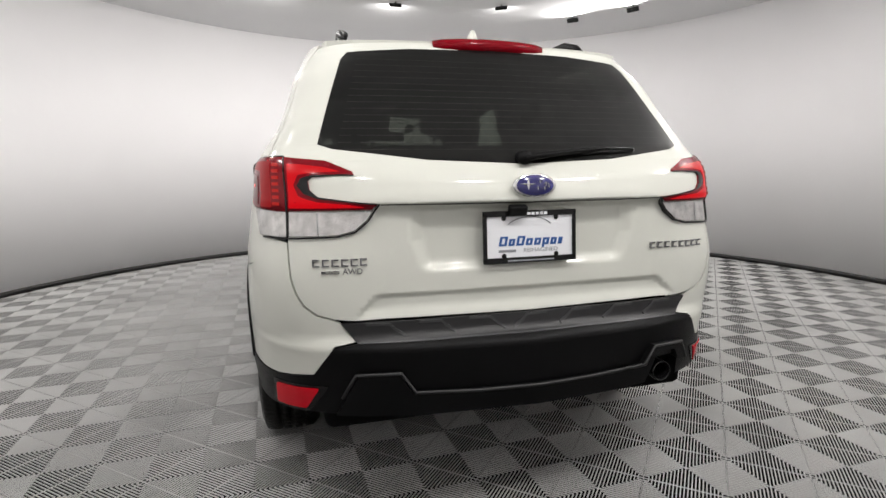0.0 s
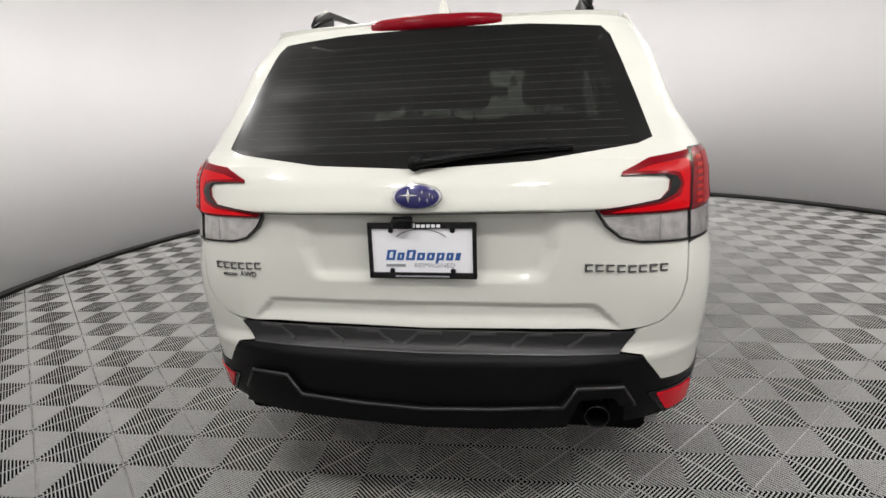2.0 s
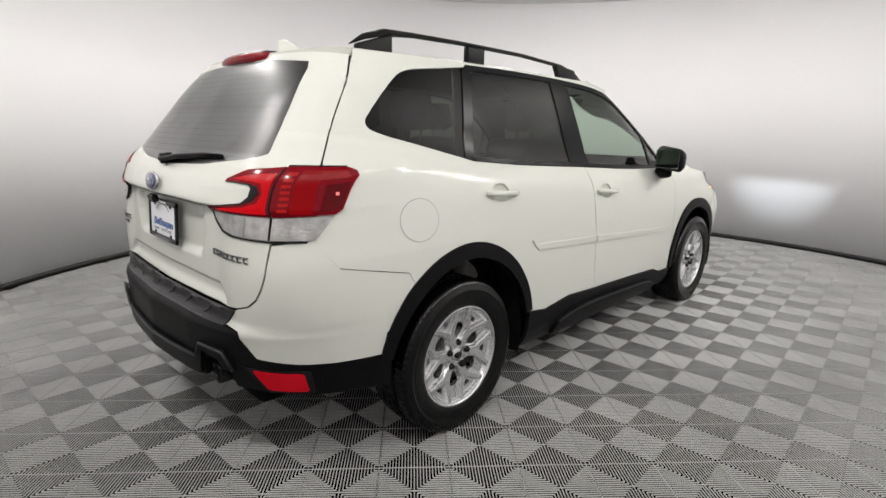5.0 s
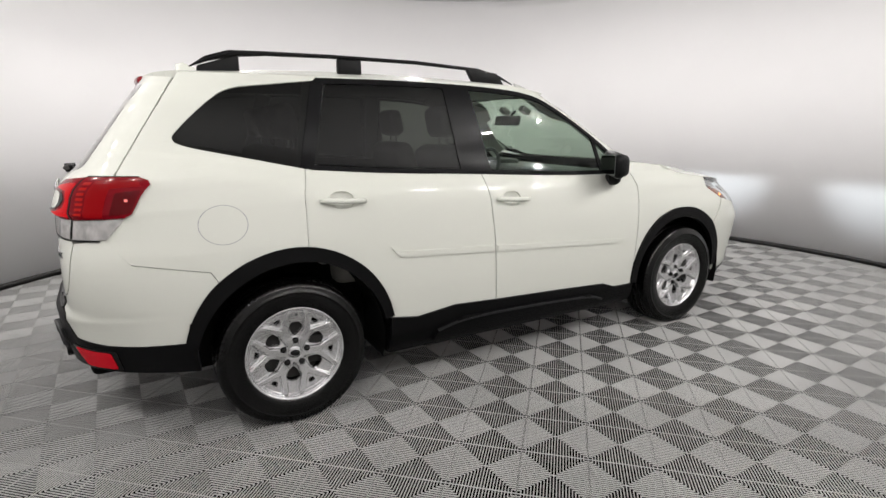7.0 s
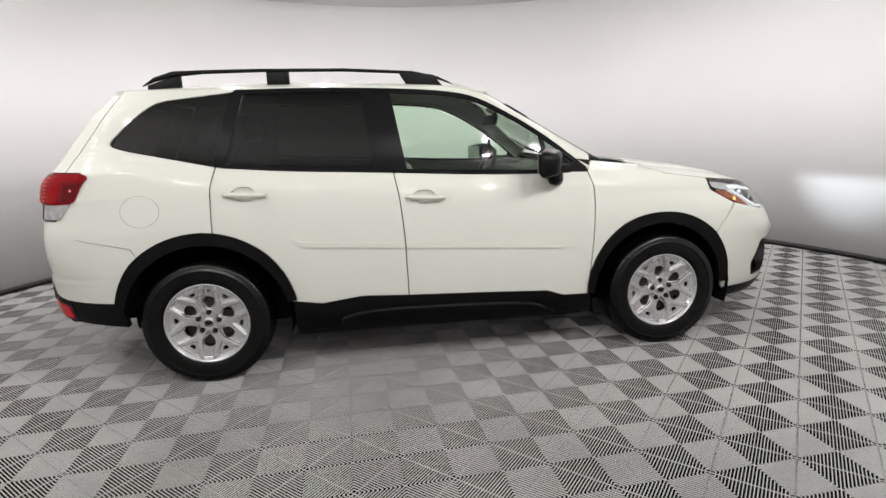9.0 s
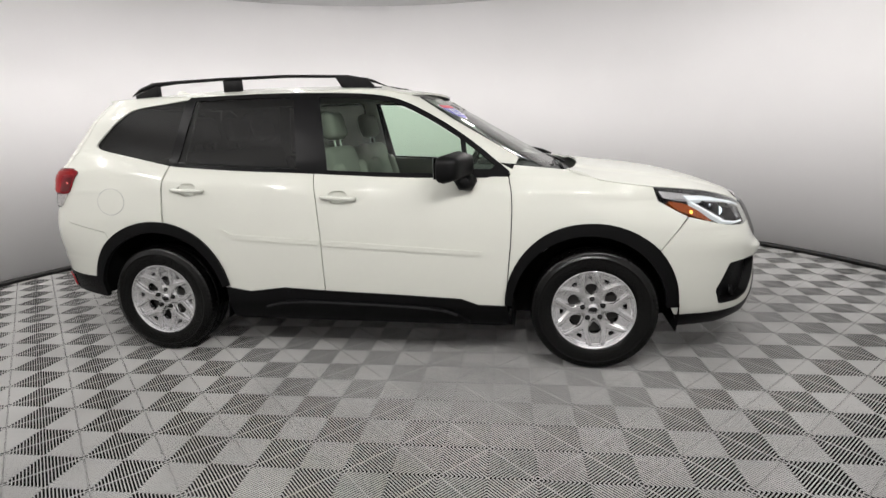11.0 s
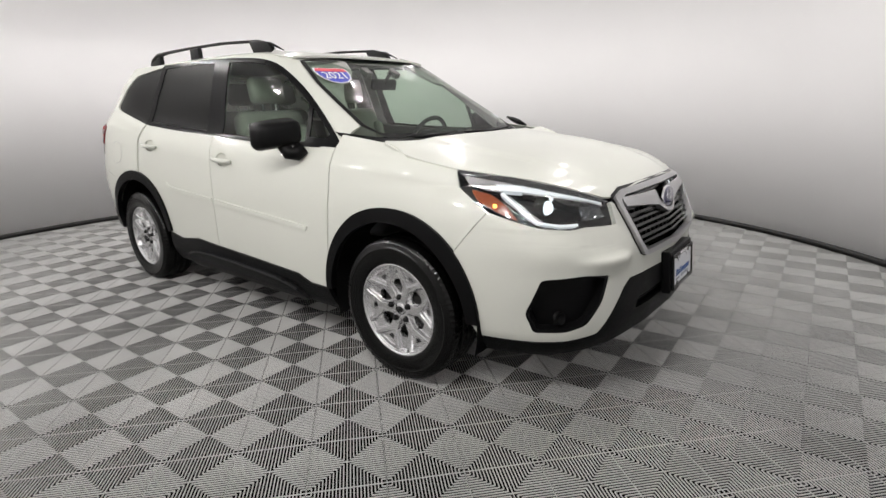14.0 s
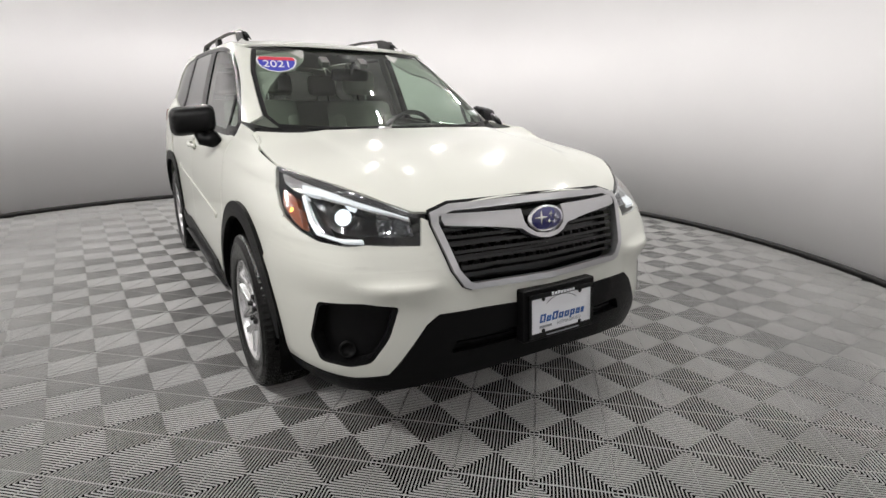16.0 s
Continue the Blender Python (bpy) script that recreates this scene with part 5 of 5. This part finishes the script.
for hx, spin in ((HUB_R, -6), (HUB_F, 6)):
    for sy in (-1, 1):
        wheel = empty("wheel", car)
        wheel.matrix_basis = pose(hx, sy * 0.775, HUB_Z, 0, 0, 0 if sy < 0 else 180) @ pose(0, 0, 0, 90, 0, 0) @ pose(0, 0, 0, 0, 0, spin)
        for nm, d in (("tyre", tyre_data), ("rim_face", rim_data), ("rim_barrel", lip_data), ("brake_disc", disc_data), ("wheel_back", back_data)):
            new(nm, d).parent = wheel
        for k in range(5):
            o = new("wheel_nut", nut_data)
            o.parent = wheel
            x, y = polar(0.057, 72 * k)
            o.matrix_basis = pose(x, y, rim_height(x, y) - 0.001)
        o = new("hub_cap", cap_data)
        o.parent = wheel
        o.matrix_basis = pose(0, 0, 0.072)
        o = new("cap_mark", mark_data)
        o.parent = wheel
        o.matrix_basis = pose(0, 0, 0.084)

# wheel houses, underside
for hx, r, low_end in ((HUB_R, 0.452, 178), (HUB_F, 0.449, 196)):
    for sy in (-1, 1):
        bm = bmesh.new()
        a0 = [(hx + r * math.cos(radians(d)), HUB_Z + r * math.sin(radians(d))) for d in np.linspace(-15, low_end, 22)]
        outer = [bm.verts.new((x, sy * 0.862, z)) for x, z in a0]
        inn = [bm.verts.new((x, sy * 0.56, z)) for x, z in a0]
        for k in range(len(a0) - 1):
            bm.faces.new((outer[k], outer[k + 1], inn[k + 1], inn[k]))
        bm.faces.new(inn)
        part("wheel_house", bm, M_UNDER, car)
bm = bmesh.new()
box_into(bm, -0.86, 0.86, -0.82, 0.82, 0.21, 0.42, 0.03)
box_into(bm, -2.15, -1.76, -0.66, 0.66, 0.33, 0.46, 0.03)
box_into(bm, -1.85, 1.45, -0.55, 0.55, 0.22, 0.42, 0.03)
box_into(bm, 1.40, 2.05, -0.55, 0.55, 0.31, 0.44, 0.03)
part("underbody", bm, M_UNDER, car)

# cabin: liner, floor, dash, seats, wheel, mirror
for left in (False, True):
    panel("door_card", [(-1.95, 0.84), (-1.95, 1.17), (-1.2, 1.16), (0.86, 1.075), (0.86, 0.85), (0.80, 0.42), (-0.80, 0.42), (-0.86, 0.84)], flank(-0.055), M_CARD, car, 0.12, 0.0, left=left)
    for line, w in (([(-0.30, 1.13), (-0.345, 1.585)], 0.10), ([(-1.20, 1.19), (-1.11, 1.58)], 0.10), ([(-1.84, 1.22), (-1.72, 1.45), (-1.60, 1.545)], 0.09), ([(0.88, 1.14), (0.55, 1.39), (0.40, 1.50), (0.10, 1.578)], 0.08)):
        panel("pillar_trim", strip(line, w), flank(-0.03, True), M_LINER, car, 0.1, 0.01, left=left)
panel("headliner", [(0.26, -0.54), (0.33, 0), (0.26, 0.54), (-1.68, 0.56), (-1.75, 0), (-1.68, -0.56)], lambda x, y: roof_top(x, y) - Vector((0, 0, 0.035)), M_LINER, car, 0.12, 0.0)
bm = bmesh.new()
box_into(bm, -2.02, -0.84, -0.55, 0.55, 0.44, 0.80, 0.02)
box_into(bm, -0.85, 0.85, -0.78, 0.78, 0.40, 0.46, 0.01)
box_into(bm, 1.05, 2.05, -0.50, 0.50, 0.46, 0.80, 0.02)
part("cabin_floor", bm, M_DASH, car)
bm = bmesh.new()
vs = box_into(bm, 0.56, 1.18, -0.72, 0.72, 0.62, 1.10, 0.06)
for v in bm.verts:
    if v.co.z > 0.9 and v.co.x < 0.8:
        v.co.x += 0.05
        v.co.z -= 0.01
    if v.co.x > 1.0 and v.co.z > 0.9:
        v.co.z -= 0.035
    if abs(v.co.y) > 0.5:
        v.co.x -= 0.08
part("dashboard", bm, M_DASH, car, "charcoal dashboard", True)
bm = bmesh.new()
box_into(bm, 0.58, 0.74, 0.20, 0.54, 1.050, 1.120, 0.03)
part("gauge_hood", bm, M_DASH, car, smooth=True)
steering = empty("steering_wheel", car)
m_sw = pose(0.50, 0.37, 1.020, 0, -66, 0)
bm = bmesh.new()
tube_into(bm, [m_sw @ Vector((0.185 * math.cos(a), 0.185 * math.sin(a), 0)) for a in np.linspace(0, 2 * math.pi, 33)[:-1]], 0.015, 8, True)
part("wheel_rim", bm, M_DASH, steering, smooth=True)
bm = bmesh.new()
box_into(bm, -0.06, 0.05, -0.08, 0.08, -0.03, 0.01, 0.02, m_sw)
for a in (-8, 188, 270):
    tube_into(bm, [m_sw @ Vector((-0.03 * 0, 0, -0.01)), m_sw @ Vector((0.18 * math.sin(radians(a)), 0.18 * math.cos(radians(a)), 0))], 0.014, 6)
part("wheel_spokes", bm, M_DASH, steering)


def seat(x, y, wide, name="front_seat", rest=True):
    s = empty(name, car)
    bm = bmesh.new()
    box_into(bm, x - 0.26, x + 0.27, y - wide / 2, y + wide / 2, 0.56, 0.74, 0.06)
    part("seat_cushion", bm, M_SEAT, s, smooth=True)
    bm = bmesh.new()
    box_into(bm, -0.075, 0.075, -wide / 2, wide / 2, 0.0, 0.60, 0.06, pose(x - 0.26, y, 0.68, 0, -16, 0))
    for k in (-1, 1):
        box_into(bm, -0.03, 0.115, k * (wide / 2 - 0.05) - 0.045, k * (wide / 2 - 0.05) + 0.045, 0.06, 0.48, 0.04, pose(x - 0.26, y, 0.68, 0, -16, 0))
    part("seat_back", bm, M_SEAT, s, smooth=True)
    for hy in ((y,) if name == "front_seat" else (y - 0.40, y, y + 0.40)):
        bm = bmesh.new()
        box_into(bm, -0.05, 0.05, -0.125, 0.125, 0.64, 0.82, 0.045, pose(x - 0.26, hy, 0.68, 0, -12, 0))
        part("headrest", bm, M_SEAT, s, smooth=True)
        bm = bmesh.new()
        for k in (-0.05, 0.05):
            tube_into(bm, [pose(x - 0.26, hy, 0.68, 0, -13, 0) @ Vector((0, k, 0.55)), pose(x - 0.26, hy, 0.68, 0, -12, 0) @ Vector((0, k, 0.66))], 0.007, 6)
        part("headrest_stem", bm, M_CHROME, s)


seat(0.12, -0.37, 0.50)
seat(0.12, 0.37, 0.50)
seat(-0.80, 0.0, 1.28, "rear_seat")
bm = bmesh.new()
box_into(bm, -0.012, 0.018, -0.125, 0.125, -0.035, 0.035, 0.015, pose(0.46, 0.0, 1.408, 0, 12, 8))
tube_into(bm, [(0.475, 0, 1.415), (0.505, 0, 1.455), (0.530, 0, 1.472)], 0.012, 8)
part("inner_mirror", bm, M_BLACK, car, "black interior mirror", True)
for y in (-0.17, 0.07):
    bm = bmesh.new()
    p = wrap(SC, -0.03)(*sc(-y, 1.472))
    box_into(bm, -0.04, 0.03, -0.026, 0.026, -0.018, 0.018, 0.006, pose(p.x, y, p.z, 0, 30, 0))
    part("camera_pod", bm, M_CARD, car)
# paper notes on the inside of the screen
p = wrap(SC, -0.006)(*sc(-0.60, 1.19))
bm = bmesh.new()
box_into(bm, -0.03, 0.03, -0.022, 0.022, 0, 0.001, 0, facing(p, (0.6, 0.1, 0.8)))
part("screen_note", bm, M_WHITE, car)


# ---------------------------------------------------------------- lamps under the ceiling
# cases and hangers drawn for the assumed lights, the added fills included
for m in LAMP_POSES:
    lamp = tagged(empty("assumed_ceiling_lamp"), "small black floodlight under the ceiling, assumed, some added as fill, switched on", "lamp", "floodlights under the ceiling")
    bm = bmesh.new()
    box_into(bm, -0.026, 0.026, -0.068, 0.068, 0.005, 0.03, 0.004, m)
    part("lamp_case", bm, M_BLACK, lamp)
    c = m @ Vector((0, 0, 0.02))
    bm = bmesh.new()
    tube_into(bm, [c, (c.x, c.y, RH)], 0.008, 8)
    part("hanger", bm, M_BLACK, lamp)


# ---------------------------------------------------------------- the floor tiles, one by one

def tile_mesh(a=0.2784, ribs=23):
    """One square tile: round-backed ribs at right angles to each edge, meeting on the diagonals over open channels, and a low rim."""
    vs, fs = [], []
    pitch = a / ribs

    def bar(p, q, profile):
        d = (q - p).normalized()
        n = Vector((-d.y, d.x))
        k = len(vs)
        line = [(-w, z) for w, z in profile] + [(w, z) for w, z in profile[::-1]]
        for e in (p, q):
            for w, z in line:
                vs.append((e.x + n.x * w, e.y + n.y * w, z))
        c = len(line)
        fs.extend([(k + i, k + c + i, k + c + i + 1, k + i + 1) for i in range(c - 1)])
        fs.extend([tuple(range(k, k + c)), tuple(range(k + 2 * c - 1, k + c - 1, -1))])
    rib = [(pitch * 0.155, -0.0044), (pitch * 0.165, -0.0020), (pitch * 0.145, -0.0009), (pitch * 0.085, -0.0002), (pitch * 0.03, 0.0)]
    rim = [(0.0007, -0.0044), (0.0006, -0.0024)]
    for side in range(4):
        r = Matrix.Rotation(side * math.pi / 2, 2)
        for i in range(ribs):
            x = (i + 0.5) * pitch - a / 2
            y = abs(x) + 0.001
            if a / 2 - y > 0.006:
                bar(r @ Vector((x, -a / 2 + 0.0034)), r @ Vector((x, -y)), rib)
        bar(r @ Vector((-a / 2, -a / 2 + 0.0014)), r @ Vector((a / 2, -a / 2 + 0.0014)), rim)
    return vs, fs


floor = bpy.data.objects["floor"]
TILE_V, TILE_F = tile_mesh()
tile_data = bpy.data.meshes.new("tile")
tile_data.from_pydata(TILE_V, [], TILE_F)
tile_data.materials.append(M_TILE)
turn = math.atan2(TW.imag, TW.real)
spots = []
for i in range(-28, 29):
    for j in range(-28, 29):
        c = TO + TW * complex(i + 0.5, j + 0.5)
        d = math.hypot(c.real - RC.x, c.imag - RC.y)
        if d < RR - 0.16:
            spots.append((c, d))
near = [c for c, d in spots if c.imag < -0.95 or c.real > 2.2 or c.real < -2.1]
near = sorted(near, key=lambda c: abs(math.hypot(c.real / 3.1, c.imag / 2.4) - 1))[:300]
chosen = set(near)
for c in near:
    ob = new("tile", tile_data)
    ob.parent = floor
    ob.matrix_basis = pose(c.real, c.imag, 0, 0, 0, math.degrees(turn))
rv, rf = [], []
cs, sn = math.cos(turn), math.sin(turn)
for i in range(-28, 29):
    for j in range(-28, 29):
        c = TO + TW * complex(i + 0.5, j + 0.5)
        if c in chosen or math.hypot(c.real - RC.x, c.imag - RC.y) > RR + 0.15:
            continue
        k = len(rv)
        edge = math.hypot(c.real - RC.x, c.imag - RC.y) > RR - 0.2
        pts = [(c.real + cs * x - sn * y, c.imag + sn * x + cs * y, z) for x, y, z in TILE_V]
        keep = [math.hypot(p[0] - RC.x, p[1] - RC.y) < RR + 0.05 for p in pts]
        rv += pts
        rf += [tuple(q + k for q in f) for f in TILE_F if not edge or all(keep[q] for q in f)]
rest = mesh_ob("tiles", rv, rf, M_TILE, floor, smooth=False)
rest["kind"] = "stuff"
